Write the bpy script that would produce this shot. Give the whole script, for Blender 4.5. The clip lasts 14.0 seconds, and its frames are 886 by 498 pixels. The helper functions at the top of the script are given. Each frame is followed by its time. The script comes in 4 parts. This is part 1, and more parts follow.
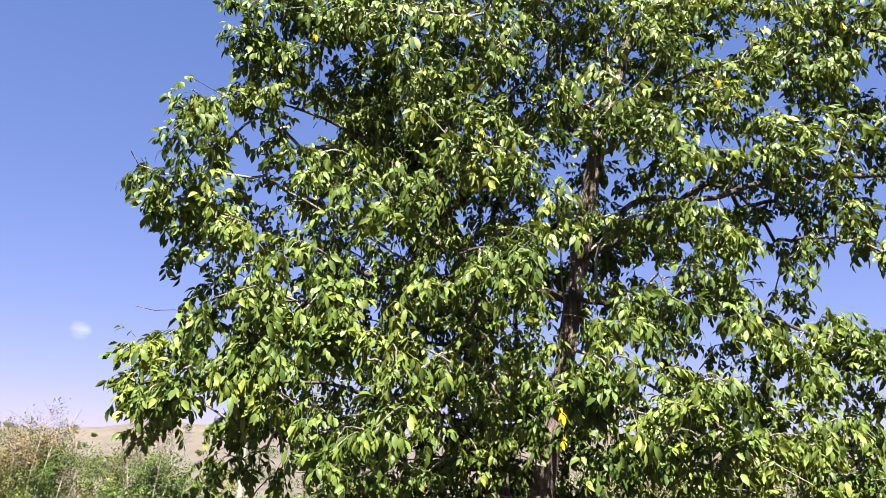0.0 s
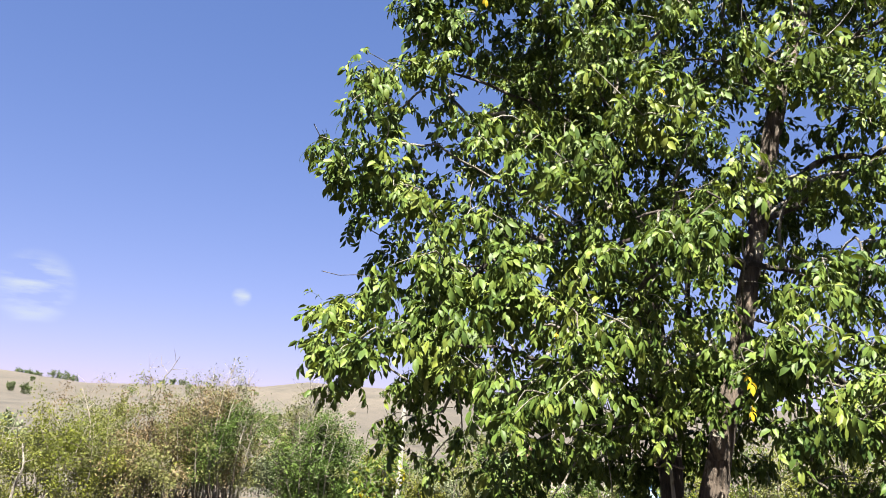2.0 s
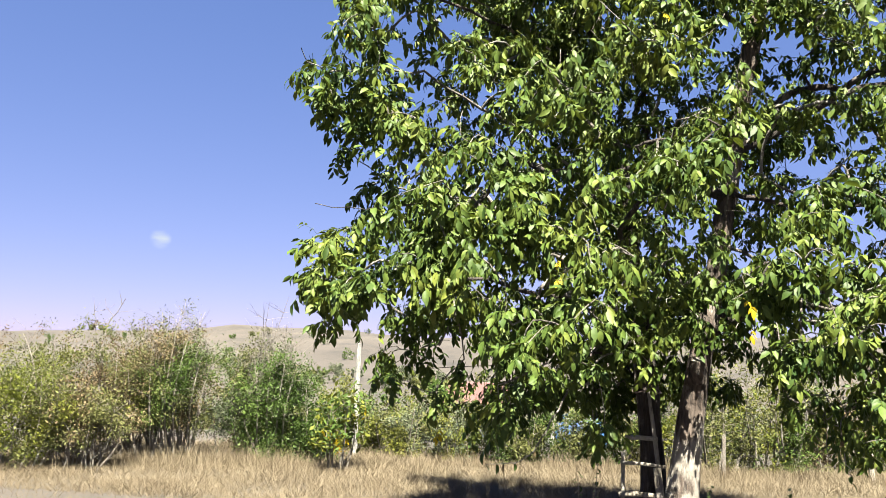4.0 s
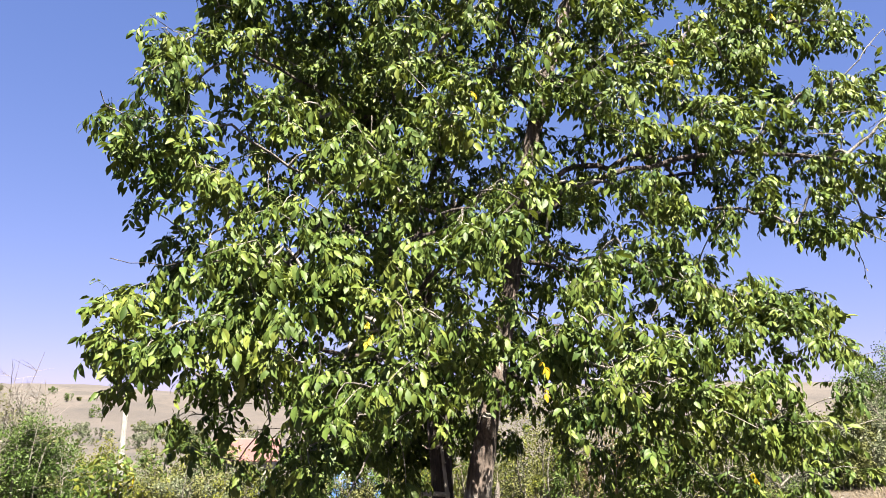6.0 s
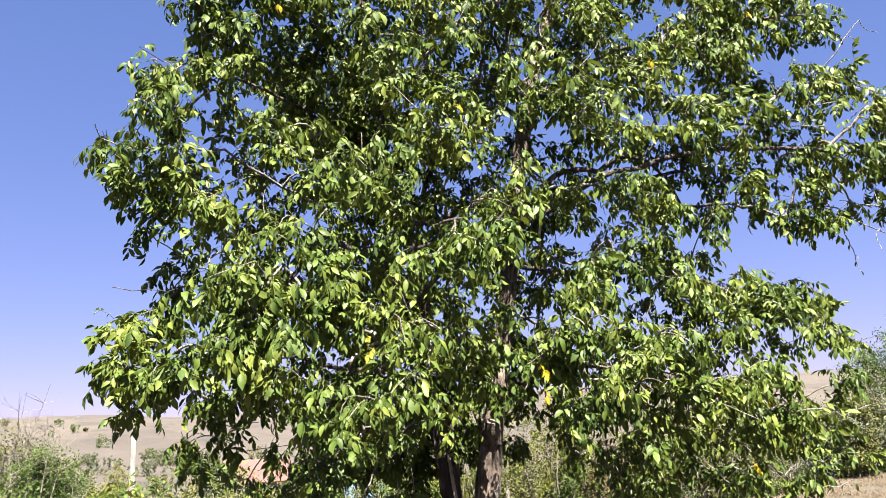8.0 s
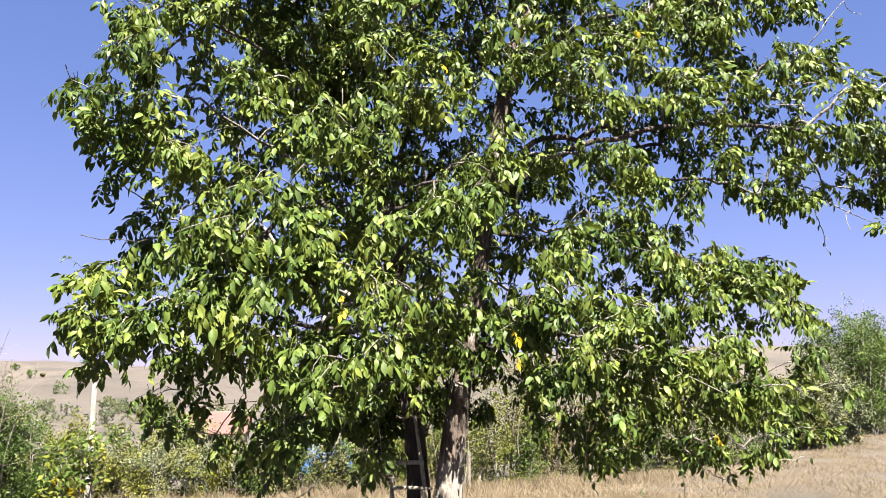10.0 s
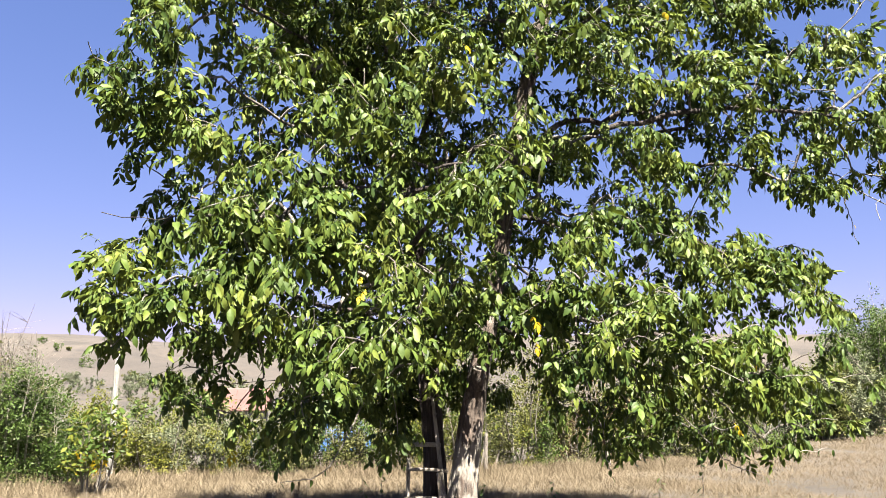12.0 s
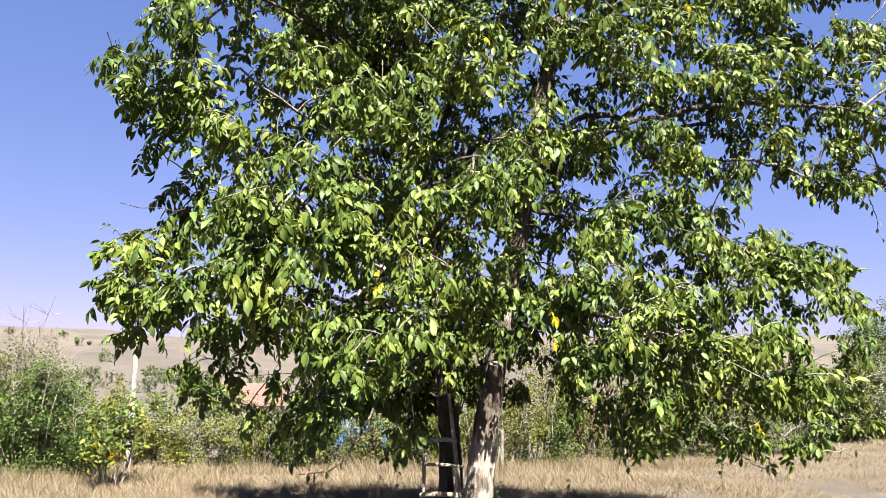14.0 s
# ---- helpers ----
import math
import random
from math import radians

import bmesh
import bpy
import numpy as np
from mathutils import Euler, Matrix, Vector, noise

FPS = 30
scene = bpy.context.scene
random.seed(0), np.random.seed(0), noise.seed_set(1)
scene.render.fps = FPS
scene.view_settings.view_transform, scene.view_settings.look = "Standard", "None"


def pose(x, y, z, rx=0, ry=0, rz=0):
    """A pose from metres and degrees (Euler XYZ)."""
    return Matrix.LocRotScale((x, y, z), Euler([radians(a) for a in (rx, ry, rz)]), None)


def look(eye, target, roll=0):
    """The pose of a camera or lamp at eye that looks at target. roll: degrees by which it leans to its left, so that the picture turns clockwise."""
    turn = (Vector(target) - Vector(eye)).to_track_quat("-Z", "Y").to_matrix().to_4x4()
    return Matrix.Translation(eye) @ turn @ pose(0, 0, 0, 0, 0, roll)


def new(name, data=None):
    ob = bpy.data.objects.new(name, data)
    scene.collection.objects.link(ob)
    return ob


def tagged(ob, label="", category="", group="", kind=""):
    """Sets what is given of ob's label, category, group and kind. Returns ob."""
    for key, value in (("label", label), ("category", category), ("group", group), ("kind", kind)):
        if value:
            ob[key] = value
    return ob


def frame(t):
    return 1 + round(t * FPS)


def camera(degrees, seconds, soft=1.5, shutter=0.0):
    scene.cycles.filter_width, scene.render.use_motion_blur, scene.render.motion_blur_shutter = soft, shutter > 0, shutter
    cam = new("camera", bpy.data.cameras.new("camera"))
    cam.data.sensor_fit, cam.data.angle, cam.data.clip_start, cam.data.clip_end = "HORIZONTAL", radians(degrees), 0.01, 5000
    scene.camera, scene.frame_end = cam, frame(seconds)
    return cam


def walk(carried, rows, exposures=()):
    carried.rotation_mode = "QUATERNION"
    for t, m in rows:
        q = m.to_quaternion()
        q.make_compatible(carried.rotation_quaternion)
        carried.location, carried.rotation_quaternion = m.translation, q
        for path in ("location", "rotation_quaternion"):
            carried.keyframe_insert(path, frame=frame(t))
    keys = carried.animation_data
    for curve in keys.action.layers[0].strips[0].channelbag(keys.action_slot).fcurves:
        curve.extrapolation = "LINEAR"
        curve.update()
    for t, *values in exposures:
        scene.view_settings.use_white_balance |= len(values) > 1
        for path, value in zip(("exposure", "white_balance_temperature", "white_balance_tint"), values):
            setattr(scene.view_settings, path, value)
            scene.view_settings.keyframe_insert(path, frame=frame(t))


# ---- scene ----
cam = camera(59.9, 14.0, soft=0.5)
PATH = [
    (0, (-0.359, 0.209, 1.624), (-0.4934, 2.1287, 2.1695), 1.38),
    (0.5, (-0.385, 0.235, 1.628), (-0.5919, 2.1497, 2.1678), 2.51),
    (1, (-0.410, 0.309, 1.616), (-0.7919, 2.1980, 2.1515), 3.60),
    (1.5, (-0.505, 0.302, 1.613), (-0.9919, 2.1756, 2.1138), 3.61),
    (2, (-0.609, 0.183, 1.590), (-1.1031, 2.0673, 2.0414), 3.55),
    (2.2, (-0.634, 0.177, 1.583), (-1.1204, 2.0691, 2.0105), 3.49),
    (4.3, (-1.254, 0.232, 1.532), (-1.5013, 2.1936, 1.8360), 1.16),
    (4.5, (-1.301, 0.262, 1.542), (-1.5005, 2.2181, 1.9063), 0.86),
    (5, (-1.373, 0.252, 1.570), (-1.3823, 2.2025, 2.0130), 0.87),
    (5.5, (-1.479, 0.195, 1.604), (-1.2775, 2.1309, 2.0653), 0.09),
    (6, (-1.457, 0.158, 1.605), (-1.1743, 2.0884, 2.0466), 0.01),
    (6.5, (-1.384, 0.105, 1.588), (-1.1286, 2.0408, 2.0205), -0.35),
    (7, (-1.370, 0.097, 1.593), (-1.1361, 2.0364, 2.0204), -1.38),
    (7.5, (-1.404, 0.059, 1.572), (-1.1509, 1.9903, 2.0255), -2.61),
    (8, (-1.444, 0.043, 1.583), (-1.1578, 1.9669, 2.0505), -3.20),
    (8.5, (-1.439, 0.017, 1.593), (-1.1324, 1.9390, 2.0525), -2.65),
    (9, (-1.480, 0.040, 1.603), (-1.1230, 1.9606, 2.0318), -1.87),
    (9.2, (-1.509, 0.051, 1.605), (-1.1349, 1.9715, 2.0188), -1.49),
    (11.3, (-1.499, 0.163, 1.632), (-1.1625, 2.1076, 1.9552), -0.00),
    (11.5, (-1.496, 0.156, 1.635), (-1.1701, 2.1032, 1.9545), 0.03),
    (12, (-1.487, 0.144, 1.628), (-1.1724, 2.0934, 1.9474), 0.15),
    (12.5, (-1.504, 0.164, 1.641), (-1.1975, 2.1138, 1.9660), 0.57),
    (13, (-1.519, 0.190, 1.616), (-1.2228, 2.1404, 1.9447), 0.64),
    (13.5, (-1.545, 0.227, 1.601), (-1.2403, 2.1770, 1.9254), 0.65),
    (14, (-1.482, 0.190, 1.598), (-1.2114, 2.1468, 1.9122), 0.76),
]
walk(cam, [(t, look(eye, target, roll)) for t, eye, target, roll in PATH], [(0, 3.55, 6500, 10), (1.0, 3.5, 6500, 10), (2.0, 3.45, 6500, 5), (5.1, 3.53, 6500, 4), (5.7, 3.56, 6500, 11), (9.0, 3.55, 6500, 11), (11.5, 3.53, 6500, 9.5), (14.0, 3.53, 6500, 9.5)])

# ---- light ----
TO_SUN = Vector((0.14, -0.50, 0.86)).normalized()
world = bpy.data.worlds.new("sky")
scene.world = world
world.use_nodes = True
wn, wl = world.node_tree.nodes, world.node_tree.links
sky = wn.new("ShaderNodeTexSky")
sky.sky_type = "NISHITA"
sky.sun_disc = False
sky.sun_elevation = math.asin(TO_SUN.z)
sky.sun_rotation = math.atan2(TO_SUN.x, TO_SUN.y)
sky.altitude = 1500
sky.air_density, sky.dust_density, sky.ozone_density = 1.0, 0.6, 2.0
split, fuse = wn.new("ShaderNodeSeparateColor"), wn.new("ShaderNodeCombineColor")
wl.new(sky.outputs[0], split.inputs[0])
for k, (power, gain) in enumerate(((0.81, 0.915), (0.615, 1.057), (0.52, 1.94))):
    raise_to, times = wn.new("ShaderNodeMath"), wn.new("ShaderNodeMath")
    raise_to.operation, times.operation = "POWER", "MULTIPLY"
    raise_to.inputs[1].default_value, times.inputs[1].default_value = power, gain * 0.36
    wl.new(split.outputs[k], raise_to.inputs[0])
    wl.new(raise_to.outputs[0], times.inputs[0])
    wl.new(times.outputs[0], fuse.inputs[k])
# a faint wisp of cloud low over the hill, and a tiny one beside it
facing = wn.new("ShaderNodeTexCoord")
wisp = None
for way, tight in (((-0.672, 0.730, 0.128), 0.9988), ((-0.4837, 0.8632, 0.1447), 0.9999)):
    dot = wn.new("ShaderNodeVectorMath")
    dot.operation = "DOT_PRODUCT"
    dot.inputs[1].default_value = Vector(way).normalized()
    wl.new(facing.outputs["Generated"], dot.inputs[0])
    near = wn.new("ShaderNodeMapRange")
    near.interpolation_type = "SMOOTHSTEP"
    near.inputs["From Min"].default_value, near.inputs["From Max"].default_value = tight, 1.0
    wl.new(dot.outputs["Value"], near.inputs["Value"])
    if wisp is None:
        wisp = near.outputs[0]
    else:
        both = wn.new("ShaderNodeMath")
        both.operation = "MAXIMUM"
        wl.new(wisp, both.inputs[0])
        wl.new(near.outputs[0], both.inputs[1])
        wisp = both.outputs[0]
stretch = wn.new("ShaderNodeMapping")
stretch.inputs["Scale"].default_value = (1, 1, 4.5)
wl.new(facing.outputs["Generated"], stretch.inputs["Vector"])
vapour = wn.new("ShaderNodeTexNoise")
vapour.inputs["Scale"].default_value, vapour.inputs["Detail"].default_value = 14, 6
wl.new(stretch.outputs[0], vapour.inputs["Vector"])
thin = wn.new("ShaderNodeMapRange")
thin.inputs["From Min"].default_value, thin.inputs["From Max"].default_value = 0.42, 0.68
wl.new(vapour.outputs["Fac"], thin.inputs["Value"])
cover = wn.new("ShaderNodeMath")
cover.operation = "MULTIPLY"
wl.new(wisp, cover.inputs[0])
wl.new(thin.outputs[0], cover.inputs[1])
cloud = wn.new("ShaderNodeMix")
cloud.data_type = "RGBA"
cloud.inputs[7].default_value = (1.35, 1.45, 1.7, 1)
wl.new(cover.outputs[0], cloud.inputs[0])
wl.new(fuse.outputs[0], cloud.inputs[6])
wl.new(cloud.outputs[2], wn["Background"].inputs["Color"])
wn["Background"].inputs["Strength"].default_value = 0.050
sun = new("sun", bpy.data.lights.new("sun", "SUN"))
sun.data.energy, sun.data.angle, sun.data.color = 5.0, radians(0.55), (1.0, 0.93, 0.80)
sun.matrix_world = look((30, -30, 60), Vector((30, -30, 60)) - TO_SUN)

# ---- materials ----
def material(name):
    m = bpy.data.materials.new(name)
    m.use_nodes = True
    return m, m.node_tree.nodes, m.node_tree.links, m.node_tree.nodes["Principled BSDF"]


def ramp_of(nodes, stops):
    r = nodes.new("ShaderNodeValToRGB")
    while len(r.color_ramp.elements) < len(stops):
        r.color_ramp.elements.new(0.5)
    for e, (p, c) in zip(r.color_ramp.elements, stops):
        e.position, e.color = p, (*c, 1)
    return r


def noise_of(nodes, links, coord, scale, detail=4, stretch=None, rough=0.6):
    n = nodes.new("ShaderNodeTexNoise")
    n.inputs["Scale"].default_value, n.inputs["Detail"].default_value, n.inputs["Roughness"].default_value = scale, detail, rough
    if stretch:
        mp = nodes.new("ShaderNodeMapping")
        mp.inputs["Scale"].default_value = stretch
        links.new(coord, mp.inputs["Vector"])
        coord = mp.outputs[0]
    links.new(coord, n.inputs["Vector"])
    return n


def mixed(nodes, links, a, b, fac, mode="MIX"):
    mx = nodes.new("ShaderNodeMix")
    mx.data_type, mx.blend_type = "RGBA", mode
    for key, v in (("Factor", fac), ("A", a), ("B", b)):
        sock = [i for i in mx.inputs if i.name == key and (i.type == "VALUE" if key == "Factor" else i.type == "RGBA")][0]
        if isinstance(v, (int, float)):
            sock.default_value = v
        elif isinstance(v, tuple):
            sock.default_value = (*v, 1)
        else:
            links.new(v, sock)
    return [o for o in mx.outputs if o.type == "RGBA"][0]


def bumped(nodes, links, bsdf, height, strength, distance):
    b = nodes.new("ShaderNodeBump")
    b.inputs["Strength"].default_value, b.inputs["Distance"].default_value = strength, distance
    links.new(height, b.inputs["Height"])
    links.new(b.outputs[0], bsdf.inputs["Normal"])


def leaf_material(name, dark, mid, light, through_colour, translucent=0.3, gloss=0.42, patch=1.3, shine=0.09, single=0.55):
    """Leaves that differ one by one and from spray to spray, let some light through and shine a little."""
    m, n, l, p = material(name)
    geo, tc, info = n.new("ShaderNodeNewGeometry"), n.new("ShaderNodeTexCoord"), n.new("ShaderNodeObjectInfo")
    patchy = noise_of(n, l, geo.outputs["Position"], patch, 2)
    add = n.new("ShaderNodeMath")
    add.operation = "ADD"
    l.new(geo.outputs["Random Per Island"], add.inputs[0])
    l.new(info.outputs["Random"], add.inputs[1])
    frac = n.new("ShaderNodeMath")
    frac.operation = "FRACT"
    l.new(add.outputs[0], frac.inputs[0])
    half = n.new("ShaderNodeMath")
    half.operation = "MULTIPLY_ADD"
    half.inputs[1].default_value = single
    l.new(frac.outputs[0], half.inputs[0])
    scaled = n.new("ShaderNodeMath")
    scaled.operation = "MULTIPLY_ADD"
    scaled.inputs[1].default_value, scaled.inputs[2].default_value = 1.6, -0.325 - 0.5 * single
    l.new(patchy.outputs["Fac"], scaled.inputs[0])
    l.new(scaled.outputs[0], half.inputs[2])
    r = ramp_of(n, [(0.0, dark), (0.45, mid), (1.0, light)])
    l.new(half.outputs[0], r.inputs[0])
    fine = noise_of(n, l, geo.outputs["Position"], 60, 3)
    veins = ramp_of(n, [(0.3, (0.78, 0.78, 0.74)), (0.7, (1.08, 1.08, 1.05))])
    l.new(fine.outputs["Fac"], veins.inputs[0])
    colour = mixed(n, l, r.outputs[0], veins.outputs[0], 1.0, "MULTIPLY")
    l.new(colour, p.inputs["Base Color"])
    p.inputs["Roughness"].default_value = gloss
    p.inputs["Specular IOR Level"].default_value = shine
    bumped(n, l, p, fine.outputs["Fac"], 0.25, 0.004)
    tr = n.new("ShaderNodeBsdfTranslucent")
    l.new(mixed(n, l, colour, through_colour, 0.55), tr.inputs["Color"])
    ms = n.new("ShaderNodeMixShader")
    ms.inputs[0].default_value = translucent
    l.new(p.outputs[0], ms.inputs[1])
    l.new(tr.outputs[0], ms.inputs[2])
    l.new(ms.outputs[0], n["Material Output"].inputs["Surface"])
    return m


WALNUT = leaf_material("walnut_leaf", (0.0128, 0.0264, 0.0068), (0.0430, 0.0660, 0.0138), (0.0815, 0.0955, 0.0190), (0.1300, 0.1650, 0.0160), 0.15, 0.50, 1.6, 0.11, 0.6)
YELLOWED = leaf_material("yellowed_leaf", (0.2106, 0.1365, 0.0101), (0.2886, 0.2184, 0.0140), (0.3276, 0.2652, 0.0234), (0.3588, 0.2652, 0.0140), 0.35, 0.5)
OLIVE = leaf_material("shrub_leaf_olive", (0.0364, 0.0410, 0.0141), (0.0637, 0.0683, 0.0237), (0.0983, 0.0974, 0.0373), (0.0696, 0.0834, 0.0208), 0.25, 0.55, 0.8)
DEEP = leaf_material("shrub_leaf_green", (0.0207, 0.0349, 0.0095), (0.0387, 0.0612, 0.0144), (0.0653, 0.0956, 0.0214), (0.0492, 0.0915, 0.0141), 0.25, 0.5, 0.8)
LIME = leaf_material("shrub_leaf_lime", (0.0460, 0.0536, 0.0092), (0.0782, 0.0864, 0.0147), (0.1241, 0.1196, 0.0258), (0.0918, 0.1103, 0.0154), 0.3, 0.5, 0.8)
RUSSET = leaf_material("shrub_leaf_russet", (0.0473, 0.0332, 0.0196), (0.0864, 0.0628, 0.0373), (0.1210, 0.0937, 0.0564), (0.1041, 0.0644, 0.0293), 0.25, 0.65, 0.8)
SILVER = leaf_material("shrub_leaf_silver", (0.0403, 0.0504, 0.0301), (0.0645, 0.0745, 0.0460), (0.1008, 0.1088, 0.0719), (0.0672, 0.0825, 0.0381), 0.2, 0.6, 0.5)


def bark_material(name, deep, ridge, pale, scale=9.0, pale_share=0.6, pale_to=None):
    m, n, l, p = material(name)
    tc = n.new("ShaderNodeTexCoord")
    grain = noise_of(n, l, tc.outputs["Object"], scale, 7, (3.2, 3.2, 0.55), 0.65)
    stain = noise_of(n, l, tc.outputs["Object"], 5.0, 6, (1, 1, 0.5))
    base = ramp_of(n, [(0.38, deep), (0.58, ridge)])
    l.new(grain.outputs["Fac"], base.inputs[0])
    pale_mask = ramp_of(n, [(pale_share - 0.03, (0, 0, 0)), (pale_share + 0.05, (1, 1, 1))])
    pale_fac = stain.outputs["Fac"]
    if pale_to is not None:
        # pale patches spread towards the foot of the trunk, below a ragged line
        xyz, height, sum_ = n.new("ShaderNodeSeparateXYZ"), n.new("ShaderNodeMapRange"), n.new("ShaderNodeMath")
        l.new(tc.outputs["Object"], xyz.inputs[0])
        height.inputs["From Min"].default_value, height.inputs["From Max"].default_value = pale_to - 0.25, pale_to + 0.25
        height.inputs["To Min"].default_value, height.inputs["To Max"].default_value = 0.08, -0.13
        l.new(xyz.outputs["Z"], height.inputs["Value"])
        l.new(pale_fac, sum_.inputs[0])
        l.new(height.outputs["Result"], sum_.inputs[1])
        pale_fac = sum_.outputs[0]
    l.new(pale_fac, pale_mask.inputs[0])
    l.new(mixed(n, l, base.outputs[0], mixed(n, l, base.outputs[0], pale, 0.85), pale_mask.outputs[0]), p.inputs["Base Color"])
    p.inputs["Roughness"].default_value = 0.9
    bumped(n, l, p, grain.outputs["Fac"], 1.0, 0.08)
    return m


BARK = bark_material("walnut_bark", (0.0255, 0.0179, 0.0136), (0.0892, 0.0646, 0.0510), (0.2300, 0.2060, 0.1800), 9.0, 0.48, 1.0)
# same bark at about half the tone: the crown's shade put into its colour
BARK_SHADED = bark_material("walnut_bark_shaded", (0.0126, 0.0084, 0.0070), (0.0434, 0.0315, 0.0266), (0.1400, 0.1190, 0.1050), 9.0, 0.61)
TWIG = bark_material("twig_bark", (0.0500, 0.0416, 0.0340), (0.1180, 0.1020, 0.0860), (0.1850, 0.1690, 0.1480), 16.0, 0.5)
GREY_TWIG = bark_material("dry_twig_bark", (0.0696, 0.0573, 0.0491), (0.1390, 0.1186, 0.1022), (0.1799, 0.1595, 0.1390), 16.0, 0.5)
WOOD = bark_material("weathered_wood", (0.1038, 0.0851, 0.0661), (0.2174, 0.1889, 0.1512), (0.2742, 0.2504, 0.2174), 14.0, 0.5)
CONCRETE = bark_material("concrete", (0.1488, 0.1406, 0.1282), (0.2149, 0.2066, 0.1901), (0.2562, 0.2480, 0.2314), 20.0, 0.5)


def straw_material(name, stops, scale):
    m, n, l, p = material(name)
    geo = n.new("ShaderNodeNewGeometry")
    mul = noise_of(n, l, geo.outputs["Position"], scale, 3)
    add = n.new("ShaderNodeMath")
    add.operation = "MULTIPLY_ADD"
    add.inputs[1].default_value = 0.3
    l.new(geo.outputs["Random Per Island"], add.inputs[0])
    sub = n.new("ShaderNodeMath")
    sub.operation = "MULTIPLY_ADD"
    sub.inputs[1].default_value, sub.inputs[2].default_value = 1.4, -0.45
    l.new(mul.outputs["Fac"], sub.inputs[0])
    l.new(sub.outputs[0], add.inputs[2])
    r = ramp_of(n, stops)
    l.new(add.outputs[0], r.inputs[0])
    l.new(r.outputs[0], p.inputs["Base Color"])
    p.inputs["Roughness"].default_value = 0.75
    tr = n.new("ShaderNodeBsdfTranslucent")
    l.new(r.outputs[0], tr.inputs["Color"])
    ms = n.new("ShaderNodeMixShader")
    ms.inputs[0].default_value = 0.2
    l.new(p.outputs[0], ms.inputs[1])
    l.new(tr.outputs[0], ms.inputs[2])
    l.new(ms.outputs[0], n["Material Output"].inputs["Surface"])
    return m


STRAW = straw_material("dry_grass_blade", [(0.0, (0.0660, 0.0475, 0.0262)), (0.5, (0.0890, 0.0670, 0.0390)), (1.0, (0.1060, 0.0845, 0.0530))], 0.9)

GROUND_MAT, gn, gl, gp = material("dry_steppe_ground")
ggeo = gn.new("ShaderNodeNewGeometry")
g_big = noise_of(gn, gl, ggeo.outputs["Position"], 0.012, 6, (1, 1, 2.5))
g_mid = noise_of(gn, gl, ggeo.outputs["Position"], 0.09, 9, (1, 0.6, 3.0), 0.7)
g_fine = noise_of(gn, gl, ggeo.outputs["Position"], 6.0, 6)
g_a = ramp_of(gn, [(0.35, (0.0216, 0.0172, 0.0148)), (0.5, (0.0300, 0.0241, 0.0207)), (0.68, (0.0380, 0.0313, 0.0268))])
gl.new(g_big.outputs["Fac"], g_a.inputs[0])
g_b = ramp_of(gn, [(0.38, (0.42, 0.40, 0.36)), (0.47, (0.86, 0.84, 0.80)), (0.66, (1.1, 1.07, 1.04))])
gl.new(g_mid.outputs["Fac"], g_b.inputs[0])
g_c = ramp_of(gn, [(0.3, (0.7, 0.68, 0.62)), (0.65, (1.08, 1.06, 1.0))])
gl.new(g_fine.outputs["Fac"], g_c.inputs[0])
g_tuft = noise_of(gn, gl, ggeo.outputs["Position"], 0.55, 5, (1, 1, 2.0), 0.7)
g_d = ramp_of(gn, [(0.36, (0.62, 0.6, 0.54)), (0.5, (0.95, 0.94, 0.92)), (0.62, (1.12, 1.1, 1.08))])
gl.new(g_tuft.outputs["Fac"], g_d.inputs[0])
g_e = mixed(gn, gl, g_a.outputs[0], g_d.outputs[0], 0.9, "MULTIPLY")
gl.new(mixed(gn, gl, mixed(gn, gl, g_e, g_b.outputs[0], 0.95, "MULTIPLY"), g_c.outputs[0], 0.7, "MULTIPLY"), gp.inputs["Base Color"])
gp.inputs["Roughness"].default_value = 0.95
bumped(gn, gl, gp, g_fine.outputs["Fac"], 0.5, 0.05)


def plain_material(name, a, b, scale, rough=0.8, metal=0.0):
    m, n, l, p = material(name)
    tc = n.new("ShaderNodeTexCoord")
    no = noise_of(n, l, tc.outputs["Object"], scale, 5)
    r = ramp_of(n, [(0.35, a), (0.65, b)])
    l.new(no.outputs["Fac"], r.inputs[0])
    l.new(r.outputs[0], p.inputs["Base Color"])
    p.inputs["Roughness"].default_value, p.inputs["Metallic"].default_value = rough, metal
    bumped(n, l, p, no.outputs["Fac"], 0.3, 0.01)
    return m


ROOF_RED = plain_material("red_roof_sheet", (0.0597, 0.0238, 0.0202), (0.0739, 0.0334, 0.0294), 1.5, 0.6)
PLASTER = plain_material("pale_plaster", (0.1170, 0.1045, 0.0940), (0.1421, 0.1295, 0.1170), 2.0, 0.9)
TARP_BLUE = plain_material("blue_tarpaulin", (0.0063, 0.0334, 0.1150), (0.0125, 0.0502, 0.1462), 3.0, 0.5)
ROPE = plain_material("dark_wire", (0.07, 0.05, 0.045), (0.13, 0.09, 0.08), 30.0, 0.7)
GLASS_DARK = plain_material("dark_window_glass", (0.02, 0.025, 0.03), (0.03, 0.035, 0.04), 2.0, 0.15)

# ---- mesh helpers ----
rng = np.random.default_rng(7)


def mesh_from(name, verts, faces, mat, smooth=True):
    me = bpy.data.meshes.new(name)
    me.from_pydata(verts, [], faces)
    me.materials.append(mat)
    if smooth:
        me.polygons.foreach_set("use_smooth", [True] * len(me.polygons))
    me.update()
    return me


